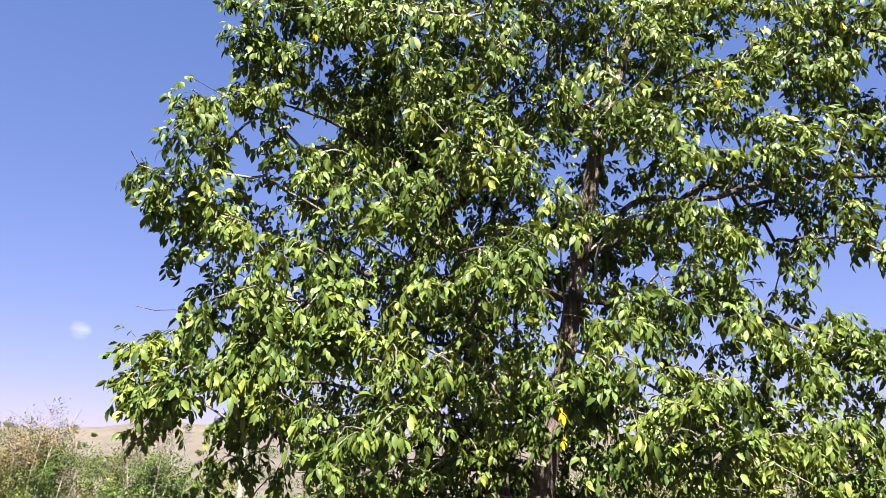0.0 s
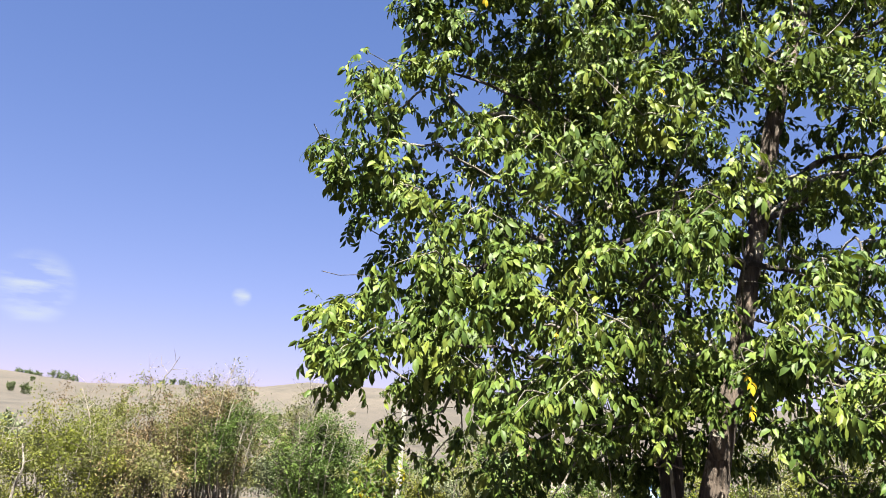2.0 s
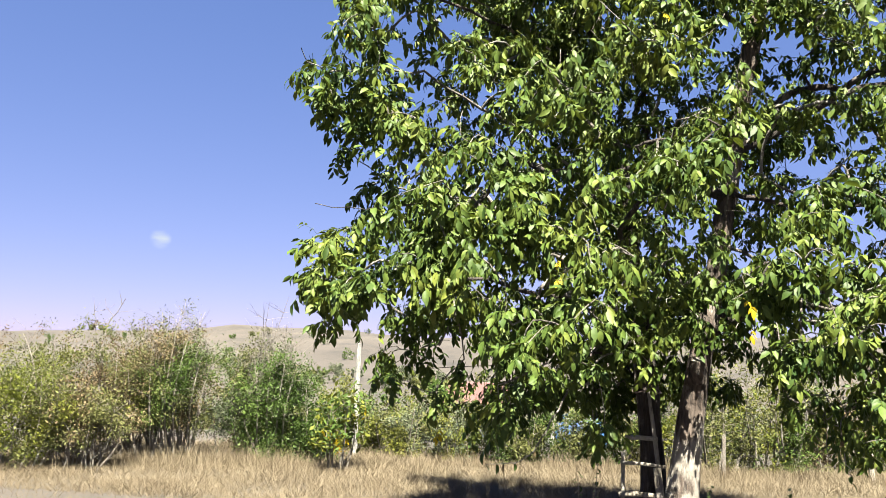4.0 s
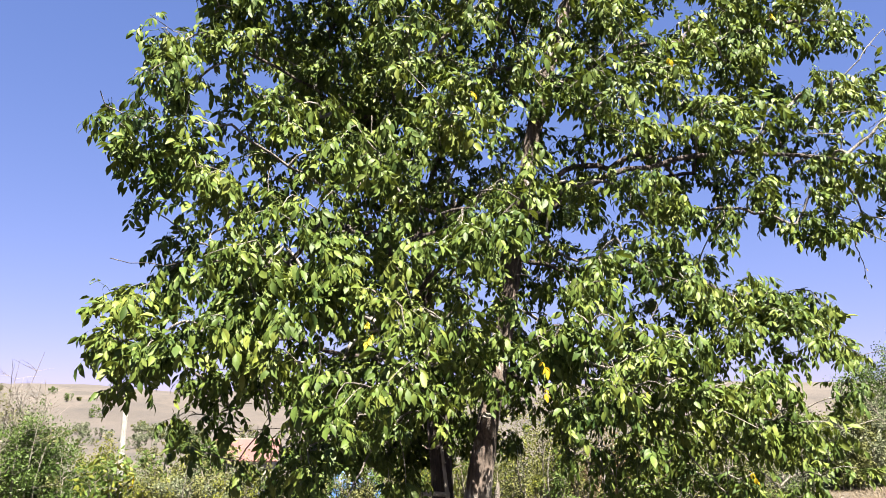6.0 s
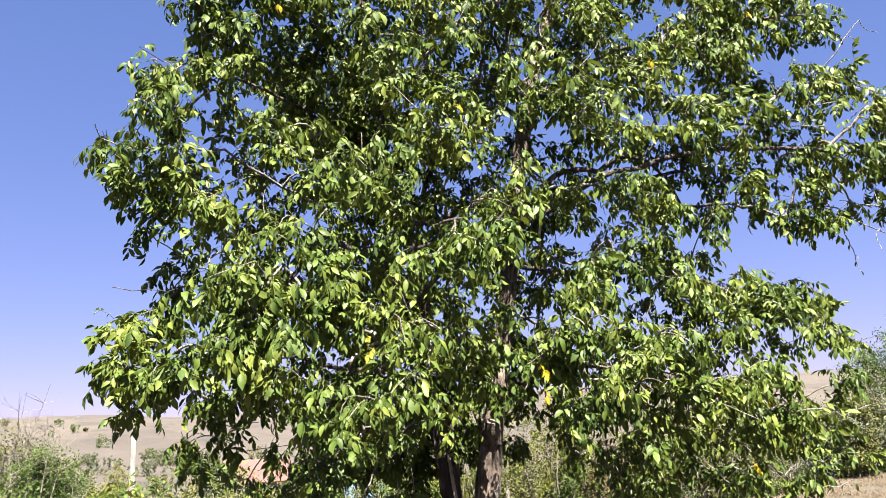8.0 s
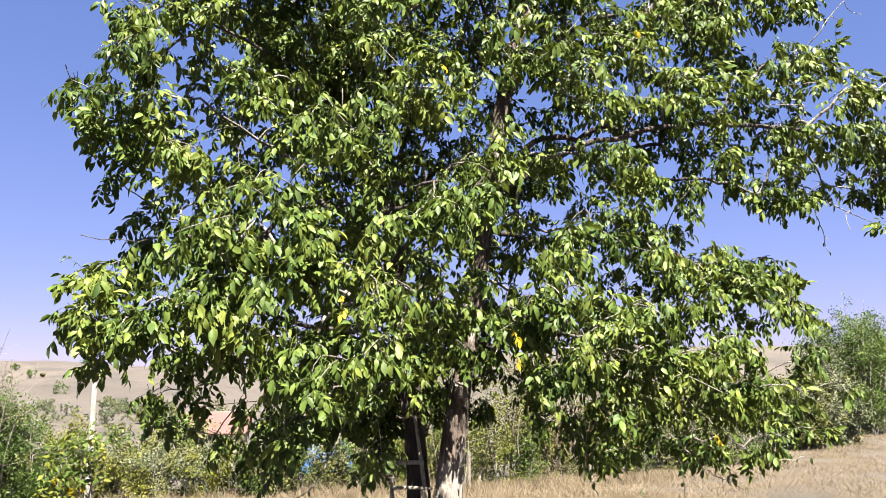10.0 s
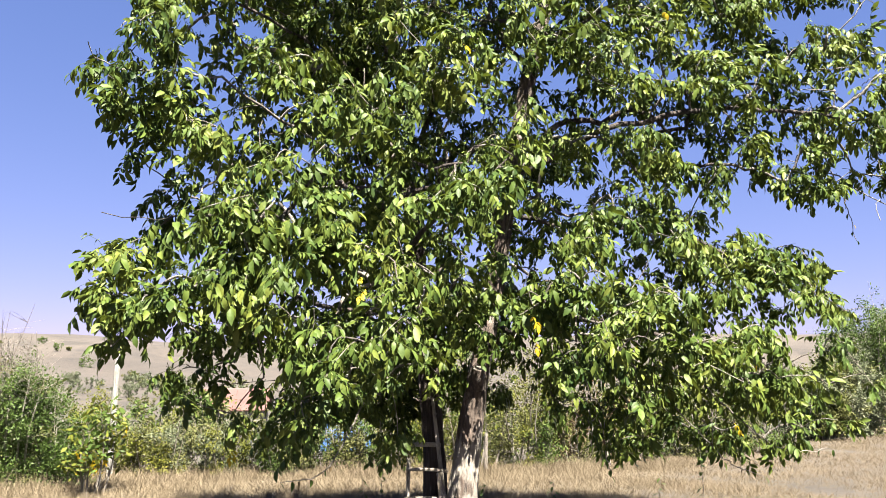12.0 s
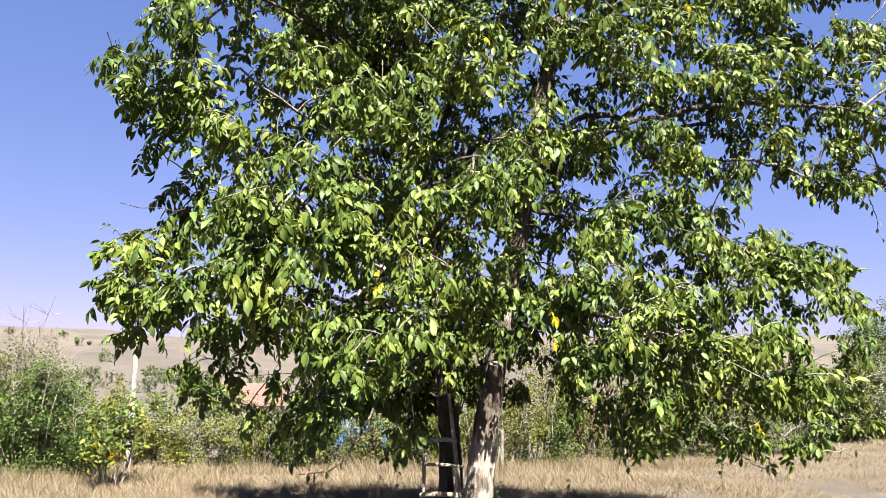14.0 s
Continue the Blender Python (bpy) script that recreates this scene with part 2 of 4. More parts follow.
def arrays_mesh(name, v, f, mat):
    """A mesh from numpy arrays: v (n, 3), f (m, 3 or 4)."""
    me = bpy.data.meshes.new(name)
    k = f.shape[1]
    me.vertices.add(len(v))
    me.vertices.foreach_set("co", np.ascontiguousarray(v, np.float32).ravel())
    me.loops.add(f.size)
    me.loops.foreach_set("vertex_index", np.ascontiguousarray(f, np.int32).ravel())
    me.polygons.add(len(f))
    me.polygons.foreach_set("loop_start", np.arange(0, f.size, k, dtype=np.int32))
    me.update(calc_edges=True)
    me.validate()
    me.materials.append(mat)
    return me


def child(name, me, parent, label="", kind="", at=None):
    ob = new(name, me)
    ob.parent = parent
    if at is not None:
        ob.matrix_basis = at
    return tagged(ob, label=label, kind=kind)


def part(name, bm, mat, parent, label=""):
    me = bpy.data.meshes.new(name)
    bm.to_mesh(me)
    bm.free()
    me.materials.append(mat)
    return child(name, me, parent, label)


def empty(name, x, y, z, label, category, group="", kind=""):
    ob = new(name)
    ob.empty_display_size = 0.2
    ob.location = (x, y, z)
    return tagged(ob, label, category, group, kind)


def tube_arrays(points, radii, sides=6, rough=0.0, seed=0.0):
    """Rings along a line, closed at both ends by small fans; rough adds bark ridges."""
    pts = np.asarray(points, float)
    tang = np.gradient(pts, axis=0)
    tang /= np.linalg.norm(tang, axis=1)[:, None] + 1e-9
    ref = np.array([0, 1, 0]) if abs(tang[0][1]) < 0.9 else np.array([1, 0, 0])
    verts, quads = [], []
    for i, (p, t, r) in enumerate(zip(pts, tang, radii)):
        u = np.cross(t, ref)
        u /= np.linalg.norm(u) + 1e-9
        w = np.cross(u, t)
        a = np.arange(sides) * 2 * np.pi / sides
        rr = np.full(sides, r)
        if rough:
            for k in range(sides):
                q = Vector((math.cos(a[k]) * 3.2 + seed, math.sin(a[k]) * 3.2, p[2] * 1.1))
                rr[k] *= 1 + rough * (noise.noise(q * 1.6) * 0.9 + noise.noise(Vector((q.x * 4, q.y * 4, q.z * 1.6))) * 0.55)
        verts.append(p + np.outer(np.cos(a) * rr, u) + np.outer(np.sin(a) * rr, w))
        if i:
            b0, b1 = (i - 1) * sides, i * sides
            for k in range(sides):
                k2 = (k + 1) % sides
                quads.append((b0 + k, b0 + k2, b1 + k2, b1 + k))
    return np.concatenate(verts), np.array(quads)


def joined(pieces):
    vs, fs, n = [], [], 0
    for v, f in pieces:
        vs.append(v)
        fs.append(f + n)
        n += len(v)
    return np.concatenate(vs), np.concatenate(fs)


def spline(points, steps):
    """A smooth line through the points."""
    p = np.asarray(points, float)
    p = np.vstack([2 * p[0] - p[1], p, 2 * p[-1] - p[-2]])
    out = []
    for i in range(1, len(p) - 2):
        for s in np.linspace(0, 1, steps, endpoint=False):
            a, b, c, d = p[i - 1], p[i], p[i + 1], p[i + 2]
            out.append(0.5 * (2 * b + (c - a) * s + (2 * a - 5 * b + 4 * c - d) * s**2 + (3 * b - a - 3 * c + d) * s**3))
    out.append(p[-2])
    return np.array(out)


# ---- ground ----
def smooth_step(a, b, x):
    s = np.clip((x - a) / (b - a), 0, 1)
    return s * s * (3 - 2 * s)


def field_edge(x):
    return 14.3 + np.maximum(x - 4.0, 0) * 0.45 + np.maximum(x - 9.0, 0) * 0.42


CREST_AZ = (-180, -60, -46, -43, -39, -27, -24, -15, -11, 0, 25, 40, 60, 180)
CREST_EL = (1.2, 1.5, 1.9, 1.75, 1.45, 2.25, 2.75, 2.45, 2.2, 2.3, 2.9, 2.4, 2.0, 1.2)


def ground_height(x, y):
    r = np.hypot(x, y)
    az = np.degrees(np.arctan2(x, y))
    edge = np.where(y > 0, y - field_edge(x), -10.0)
    dip = -0.17 * smooth_step(5.5, 11, y) - 3.2 * smooth_step(1.5, 34, edge) * (1 - 0.5 * smooth_step(60, 140, r))
    crest = 1.6 + 420 * np.tan(np.radians(np.interp(az, CREST_AZ, CREST_EL)))
    rise = smooth_step(95, 420, r) ** 0.8 * (1 - smooth_step(440, 1500, r) * 0.8)
    folds = 0.0
    for k, (fx, fy, am) in enumerate(((0.021, 0.013, 1.3), (0.043, -0.03, 0.8), (-0.09, 0.07, 0.35))):
        folds = folds + am * np.sin(fx * x + fy * y + k) * np.sin(fy * x * 1.7 - fx * y * 0.6 + 2 * k)
    small = 0.03 * np.sin(x * 0.9 + 1) * np.sin(y * 0.8) * smooth_step(16, 30, r)
    return dip + crest * rise + folds * smooth_step(90, 200, r) * (1 - smooth_step(360, 420, r) * 0.6) + small


rings = np.concatenate([[0.6], np.linspace(1.5, 40, 56), np.geomspace(42, 4500, 90)])
spokes = np.concatenate([np.arange(-60, 60, 0.75), np.arange(60, 300, 3.0)])
gv = [(0, 0, 0)]
for r in rings:
    gx, gy = r * np.sin(np.radians(spokes)), r * np.cos(np.radians(spokes))
    gv.extend(np.stack([gx, gy, ground_height(gx, gy)], 1).tolist())
ns = len(spokes)
gf = [(0, 1 + (k + 1) % ns, 1 + k) for k in range(ns)]
for i in range(len(rings) - 1):
    for k in range(ns):
        k2 = (k + 1) % ns
        gf.append((1 + i * ns + k, 1 + i * ns + k2, 1 + (i + 1) * ns + k2, 1 + (i + 1) * ns + k))
ground = tagged(new("ground", mesh_from("ground", gv, gf, GROUND_MAT)), "dry straw-covered field running out to bare tan hills", "ground", kind="structure")


def on_ground(x, y):
    return float(ground_height(np.array([x], float), np.array([y], float))[0])


# ---- dry grass ----
def grass_field(name, label, count, area, height, spread=0.2):
    """Blades of dry grass; area(rng, n) gives their feet."""
    xy = area(count)
    z = ground_height(xy[:, 0], xy[:, 1])
    tuft = np.array([noise.noise(Vector((a * 0.7, b * 0.7, 3.0))) for a, b in xy])
    h = height * (0.4 + 0.7 * rng.random(count) ** 1.4 + 0.8 * (rng.random(count) > 0.975)) * (1 + 0.9 * tuft) * (1 - 0.5 * smooth_step(2.0, 7, xy[:, 0]))
    ang = rng.random(count) * 2 * np.pi
    w = 0.0016 + 0.0026 * rng.random(count) + 0.00010 * np.hypot(xy[:, 0], xy[:, 1])
    lean = rng.normal(0, spread, (count, 2)) + (-0.03, 0.01)
    side = np.stack([np.cos(ang), np.sin(ang), 0 * ang], 1)
    base = np.stack([xy[:, 0], xy[:, 1], z - 0.02], 1)
    tip = base + np.stack([lean[:, 0] * h * 1.6, lean[:, 1] * h * 1.6, h], 1)
    v = np.stack([base - side * w[:, None], base + side * w[:, None], tip], 1).reshape(-1, 3)
    f = np.arange(count * 3).reshape(-1, 3)
    return tagged(new(name, arrays_mesh(name, v, f, STRAW)), label, "grass", kind="stuff")


def feet_far(n):
    x = rng.uniform(-11, 19, n)
    lo = 9.2
    y = lo + (field_edge(x) + 1.2 - lo) * rng.random(n) ** 0.9
    return np.stack([x, y], 1)


def feet_near(n):
    return np.stack([rng.uniform(-14, 16, n), rng.uniform(-10, 9.4, n)], 1)


grass_field("dry_grass", "dense dry golden grass standing in the field", 330000, feet_far, 0.165, 0.55)


def feet_hedge(n):
    x = rng.uniform(-9, 6, n)
    edge = np.interp(x, (-9, -5, -3.5, 4, 6), (12.0, 13.0, 13.9, 14.3, 15.0))
    return np.stack([x, edge + rng.normal(0, 0.28, n)], 1)


grass_field("tall_grass", "taller pale dry grass at the foot of the hedge", 16000, feet_hedge, 0.30, 0.30)
grass_field("short_grass", "thin short dry grass under the tree", 80000, feet_near, 0.13, 0.55)

# ---- the walnut tree ----
walnut = empty("walnut_tree", 0, 7.9, 0, "large twin-trunked walnut tree in green leaf, few leaves yellowed", "tree")
BASE = Vector((0, 7.9, 0))


def local(v):
    return v - np.array(BASE)


LEFT_LINE = [(-0.26, 8.2, -0.05), (-0.26, 8.2, 0.5), (-0.29, 8.2, 1.1), (-0.34, 8.2, 1.7), (-0.40, 8.2, 2.2), (-0.50, 8.2, 3.0), (-0.58, 8.2, 3.6), (-0.98, 8.15, 4.45), (-1.10, 8.1, 5.4), (-1.05, 8.0, 6.4), (-0.9, 8.0, 7.6)]
LEFT_R = (0.145, 0.118, 0.108, 0.104, 0.10, 0.092, 0.088, 0.08, 0.065, 0.045, 0.02)
RIGHT_LINE = [(-0.10, 7.9, -0.05), (-0.03, 7.9, 0.5), (0.05, 7.9, 1.1), (0.13, 7.9, 1.6), (0.30, 7.95, 2.4), (0.52, 7.95, 3.7), (0.68, 7.9, 4.7), (0.85, 7.9, 5.4), (1.10, 7.9, 6.25), (1.35, 7.85, 7.8)]
RIGHT_R = (0.175, 0.14, 0.118, 0.105, 0.095, 0.085, 0.08, 0.07, 0.05, 0.02)


def trunk_part(line, radii, mat, label, seed):
    steps = 16
    pts = spline(line, steps)
    r = np.interp(np.linspace(0, len(radii) - 1, len(pts)), range(len(radii)), radii)
    v, f = tube_arrays(pts, r, 44, 0.22, seed)
    me = arrays_mesh("trunk", local(v), f, mat)
    me.polygons.foreach_set("use_smooth", [True] * len(me.polygons))
    return child("trunk", me, walnut, label), pts, r


trunk_left, lp, lr = trunk_part(LEFT_LINE, LEFT_R, BARK_SHADED, "furrowed bark with the crown's shade in its colour", 0.0)
trunk_right, rp, rr_ = trunk_part(RIGHT_LINE, RIGHT_R, BARK, "grey furrowed bark with pale patches, more of them low down", 9.0)

# the cut limb's knot on the right trunk
kv, kf = tube_arrays(spline([(0.10, 7.82, 1.50), (0.09, 7.74, 1.60), (0.085, 7.70, 1.68)], 5), np.linspace(0.085, 0.06, 11), 18, 0.25, 4.0)
stub = child("cut_limb_stub", arrays_mesh("cut_limb_stub", local(kv), kf, BARK), walnut, "short stub of a sawn limb")
rim = local(kv[-18:])
face = [tuple(p) for p in rim] + [tuple(rim.mean(0) + np.array((0, 0.015, -0.012)))]
child("sawn_face", mesh_from("sawn_face", face, [(k, (k + 1) % 18, 18) for k in range(18)], WOOD), stub, "pale weathered sawn wood")

# limbs, each with its own line
nodes_xyz, node_parent = [], []


def grow_from(line, start):
    """Adds a line to the branch graph; start: index of the node it leaves from, or -1."""
    last = start
    for p in line:
        nodes_xyz.append(np.array(p, float))
        node_parent.append(last)
        last = len(nodes_xyz) - 1
    return last


grow_from(lp[::4], -1)
RIGHT_IDS = len(nodes_xyz)
grow_from(rp[::4], -1)
TRUNK_COUNT = len(nodes_xyz)


def nearest_node(p, upto=None):
    arr = np.array(nodes_xyz[:upto])
    return int(np.argmin(((arr - p) ** 2).sum(1)))


def limb(*line):
    """A limb along the given points, rooted on the nearest part of a trunk."""
    first = nearest_node(np.array(line[0]), TRUNK_COUNT)
    pts = spline([nodes_xyz[first], *line], 4)[1:]
    wob = rng.normal(0, 0.02, pts.shape)
    grow_from(pts + wob, first)


limb((-0.5, 8.0, 2.0), (-1.0, 7.4, 2.15), (-1.6, 6.8, 2.25), (-2.3, 6.1, 2.25), (-2.9, 5.5, 2.1))
limb((-0.55, 8.1, 3.1), (-1.2, 7.2, 3.5), (-1.87, 6.6, 3.78), (-2.4, 6.1, 3.9), (-2.95, 5.6, 3.75))
limb((-0.8, 8.1, 2.8), (-1.4, 7.0, 2.75), (-1.93, 6.26, 2.9), (-2.5, 5.9, 2.75), (-2.95, 5.5, 2.7))
limb((-1.0, 8.1, 4.7), (-1.7, 7.4, 4.82), (-2.4, 6.7, 4.9), (-3.0, 6.1, 4.8))
limb((-1.1, 8.1, 5.6), (-1.8, 7.4, 6.0), (-2.6, 6.7, 6.1))
limb((-0.9, 8.1, 4.3), (-0.9, 7.2, 4.6), (-1.1, 6.4, 4.8))
limb((-0.6, 8.1, 2.4), (-0.6, 7.2, 2.8), (-0.5, 6.4, 3.1), (-0.6, 5.9, 3.2))
limb((0.35, 7.9, 2.6), (0.3, 7.2, 3.0), (0.2, 6.4, 3.4), (0.15, 6.0, 3.6))
limb((0.2, 7.85, 1.9), (0.5, 7.2, 2.1), (0.9, 6.7, 2.1), (1.5, 6.5, 1.95), (2.2, 6.6, 1.75))
limb((0.45, 7.9, 3.3), (1.05, 7.5, 3.1), (1.9, 7.2, 3.0), (3.0, 7.1, 2.6), (3.8, 7.2, 2.3))
limb((0.52, 7.9, 3.7), (1.3, 7.5, 4.1), (2.3, 7.4, 4.36), (2.95, 7.4, 4.42), (4.0, 7.2, 4.3), (5.0, 7.2, 4.2))
limb((0.7, 7.9, 4.8), (1.0, 7.2, 5.1), (1.4, 6.6, 5.0))
limb((0.8, 7.9, 5.2), (1.7, 7.5, 5.6), (2.6, 7.2, 5.7), (3.8, 7.1, 5.9))
limb((0.7, 7.9, 4.9), (0.2, 7.7, 5.3), (-0.3, 7.6, 5.4))
limb((1.0, 7.9, 6.0), (1.8, 7.7, 6.7), (2.8, 7.6, 7.1))
limb((0.85, 7.9, 5.4), (0.78, 7.9, 6.2), (0.5, 7.8, 7.2))
limb((0.3, 8.0, 2.4), (0.6, 8.8, 3.0), (1.0, 9.6, 3.4))
limb((0.55, 8.0, 3.8), (1.4, 8.7, 4.4), (2.4, 9.2, 4.6))
limb((-0.8, 8.3, 2.9), (-1.2, 8.9, 3.4), (-1.9, 9.5, 3.6))
limb((-1.1, 8.2, 4.4), (-1.7, 8.9, 4.9), (-2.4, 9.2, 5.0))
limb((0.4, 8.0, 2.8), (1.4, 8.3, 2.4), (2.6, 8.4, 2.0), (3.3, 8.2, 1.7))
limb((-0.45, 8.1, 1.8), (-1.0, 7.6, 1.7), (-1.7, 7.3, 1.6), (-2.4, 7.1, 1.5))

# the crown's side view (x, z), clockwise from its lowest tip by the field
OUTLINE = np.array([(-3.7, 2.0), (-3.84, 2.25), (-3.82, 2.85), (-3.34, 3.15), (-3.6, 3.58), (-4.02, 4.35), (-4.06, 4.9), (-3.65, 5.25), (-3.15, 5.5), (-3.3, 5.95), (-3.1, 6.5), (-2.6, 7.3), (-1.4, 7.7), (0, 7.9),
                    (1.8, 7.8), (4.3, 7.2), (4.7, 6.3), (4.4, 5.7), (5.0, 5.5), (6.0, 5.0), (6.2, 4.3), (5.5, 3.5), (3.9, 3.55), (2.75, 3.5), (2.9, 3.28), (3.5, 3.12), (4.1, 2.8), (4.3, 2.4), (4.0, 1.4), (3.5, 0.85),
                    (2.7, 0.75), (1.4, 0.75), (0.7, 0.95), (0.4, 1.35), (-0.2, 1.1), (-0.65, 0.65), (-2.05, 0.65), (-2.35, 0.95), (-2.7, 1.2), (-3.2, 1.55)])


def inside_by(x, z):
    """How far a point of the side view lies within the outline; negative outside."""
    a, b = OUTLINE, np.roll(OUTLINE, -1, 0)
    p = np.array((x, z))
    d = b - a
    s = np.clip(((p - a) * d).sum(1) / (d * d).sum(1), 0, 1)
    far = np.sqrt(((a + s[:, None] * d - p) ** 2).sum(1)).min()
    cross = ((a[:, 1] > z) != (b[:, 1] > z)) & (x < (b[:, 0] - a[:, 0]) * (z - a[:, 1]) / (b[:, 1] - a[:, 1] + 1e-12) + a[:, 0])
    return far if cross.sum() % 2 else -far


SPRAYS = 2120
# places in the side view where the crown is thin: x from, to, z from, to, share of sprays left
OPENINGS = ((-3.3, -2.7, 3.3, 3.9, 0.35), (2.95, 3.85, 3.8, 4.45, 0.5), (-3.05, -2.3, 4.15, 5.2, 0.5), (2.05, 2.85, 3.2, 4.2, 0.45), (2.0, 2.7, 1.1, 1.6, 0.4), (-3.6, -2.2, 1.4, 2.2, 0.35))
tips = []
tries = 0
cells = {}
while len(tips) < SPRAYS and tries < 120000:
    tries += 1
    x, z = rng.uniform(-4.2, 6.0), rng.uniform(0.7, 7.9)
    e = inside_by(x, z)
    e += 0.2 * noise.noise(Vector((x * 1.6, z * 1.6, 5.0))) * (1 if e < 0.7 else 0)
    if e < 0.2:
        continue
    mid = np.interp(x, (-4.1, -3.0, -1.5, 0.0, 3.0, 5.5), (5.4, 5.85, 6.75, 7.1, 7.3, 7.4))
    half = np.interp(x, (-4.1, -3.0, -1.5, 0.0, 1.5, 3.5, 5.5), (0.4, 0.8, 1.7, 1.9, 1.75, 1.05, 0.6))
    front = mid - half + 0.22 * max(z - 2.6, 0) + 0.35 * max(1.6 - z, 0)
    back = mid + half - 0.25 * max(z - 3.5, 0)
    if 4.8 < z < 5.9 and -2.4 < x < -1.1:
        front += 1.3
    round_off = math.sqrt(min(e / 1.1, 1.0))
    if z < 2.0 and -0.75 < x < 0.75:
        front, back = 8.5, 9.3
    if z < 1.7 and -2.3 < x < -0.4:
        back = 9.0
    front = min(front, back - 0.1)
    s = rng.uniform(-1, 1)
    s = math.copysign(abs(s) ** 0.62, s)
    y = 0.5 * (front + back) + 0.5 * (back - front) * round_off * s
    if any(a < x < b and c < z < d and rng.random() > keep for a, b, c, d, keep in OPENINGS):
        continue
    if y < 7.5:
        x, z = -1.0 + (x + 1.0) * (y - 0.1) / 7.4, 1.6 + (z - 1.6) * (y - 0.1) / 7.4
    # leafy tiers with gaps between them towards the open, a closer mass of leaves behind
    if (-1.6 < x < -0.9 and z < 1.15) or (-2.5 < x < -1.8 and 1.15 < z < 1.6 and rng.random() < 0.7):
        continue
    depth = (y - front) / (back - front + 1e-6)
    open_by = float(np.interp(depth, (0.0, 0.4, 0.65, 1.0), (0.09, 0.03, -0.17, -0.26)))
    if e < 0.5:
        open_by -= 0.10
    if x > 3.0:
        open_by += 0.06
    if x > 1.0 and z < 2.6:
        open_by += 0.06
    if -2.0 < x < 1.6 and z > 3.9:
        open_by -= 0.10
    if noise.noise(Vector((x * 1.5, y * 1.3, z * 2.5)) + Vector((3.1, 0.4, 7.7))) < open_by:
        continue
    if z < 1.8 and x < -0.5 and rng.random() < 0.45:
        continue
    if y < 7.8 and rng.random() < 0.3:
        stem = float(np.interp(z, rp[:, 2], rp[:, 0]))
        if abs(x + 0.12 * (7.8 - y) - stem) < 0.24 and (3.2 < z < 3.8 or 4.4 < z < 6.4):
            continue
    key = (int(x / 0.3), int(y / 0.3), int(z / 0.3))
    near = False
    for i in (-1, 0, 1):
        for j in (-1, 0, 1):
            for k in (-1, 0, 1):
                for q in cells.get((key[0] + i, key[1] + j, key[2] + k), ()):
                    if (q[0] - x) ** 2 + (q[1] - y) ** 2 + (q[2] - z) ** 2 < 0.135**2:
                        near = True
    if near:
        continue
    cells.setdefault(key, []).append((x, y, z))
    tips.append(np.array((x, y, z)))

# sprays that stand out in front of the crown, each a flat tier
for cx, cy, cz in ((-1.9, 5.5, 2.7), (-1.5, 5.5, 2.5), (-2.15, 5.3, 2.2), (-1.15, 5.7, 2.1), (0.35, 5.9, 2.25), (0.75, 5.95, 1.85), (1.4, 6.0, 1.8), (1.3, 5.9, 2.25), (1.95, 6.1, 1.95), (2.3, 6.3, 1.65), (0.2, 6.9, 1.98), (-2.2, 5.35, 2.35)):
    for k in range(11):
        p = np.array((cx + np.clip(rng.normal(0, 0.24), -0.4, 0.4), cy + rng.normal(0, 0.20), cz))
        p[2] += rng.normal(0, 0.06) - 0.35 * abs(p[0] - cx)
        tips.append(p)

# leaves in the shade high behind the left trunk, and loose sprays out on both flanks
for many, lo, hi in ((70, (-1.95, 8.2, 4.7), (-0.6, 9.0, 6.4)), (40, (-2.4, 8.2, 5.2), (-1.6, 8.8, 5.9)), (26, (3.5, 6.9, 4.0), (5.2, 7.4, 4.9)), (14, (-0.1, 6.9, 1.95), (0.6, 7.6, 2.5)), (7, (3.2, 7.0, 3.45), (4.0, 7.4, 3.65)), (8, (2.9, 7.0, 3.6), (3.8, 7.4, 4.1)), (18, (3.0, 7.0, 5.6), (3.9, 7.4, 6.4)), (10, (-3.05, 5.6, 4.05), (-2.5, 6.3, 4.75)), (4, (-2.75, 5.2, 3.3), (-2.5, 5.8, 4.1)), (22, (-0.75, 7.1, 1.9), (0.45, 7.6, 2.5)), (16, (2.5, 7.0, 2.7), (3.5, 7.4, 3.0)), (12, (-0.75, 7.2, 1.6), (-0.2, 7.6, 2.0)), (8, (-2.75, 5.8, 5.1), (-2.3, 6.4, 5.6)), (22, (-1.2, 6.9, 3.6), (-0.5, 7.7, 5.6)), (13, (-1.75, 5.8, 2.9), (-0.2, 6.4, 3.35)), (34, (-0.6, 8.5, 3.7), (1.5, 9.3, 5.0)), (4, (-2.45, 5.8, 1.7), (-2.1, 6.2, 2.0))):
    for k in range(many):
        tips.append(np.array([rng.uniform(a, b) for a, b in zip(lo, hi)]))

# leaves hanging in the shade behind the trunks
for k in range(55):
    p = np.array((rng.uniform(-1.3, 0.8), rng.uniform(8.5, 9.3), rng.uniform(1.2, 2.7)))
    if inside_by(p[0], p[2]) > 0.12:
        tips.append(p)

for k in range(35):
    tips.append(np.array((rng.uniform(-1.75, -0.75), rng.uniform(7.7, 9.0), rng.uniform(1.2, 1.8))))

# a gap low in the crown, towards the tarpaulin
GAP = (np.array((-0.55, 25.8, -0.3)) - np.array((-1.5, 0.2, 1.6)))
GAP /= np.linalg.norm(GAP)
tips = [p for p in tips if np.linalg.norm(np.cross(p - np.array((-1.5, 0.2, 1.6)), GAP)) > 0.24]

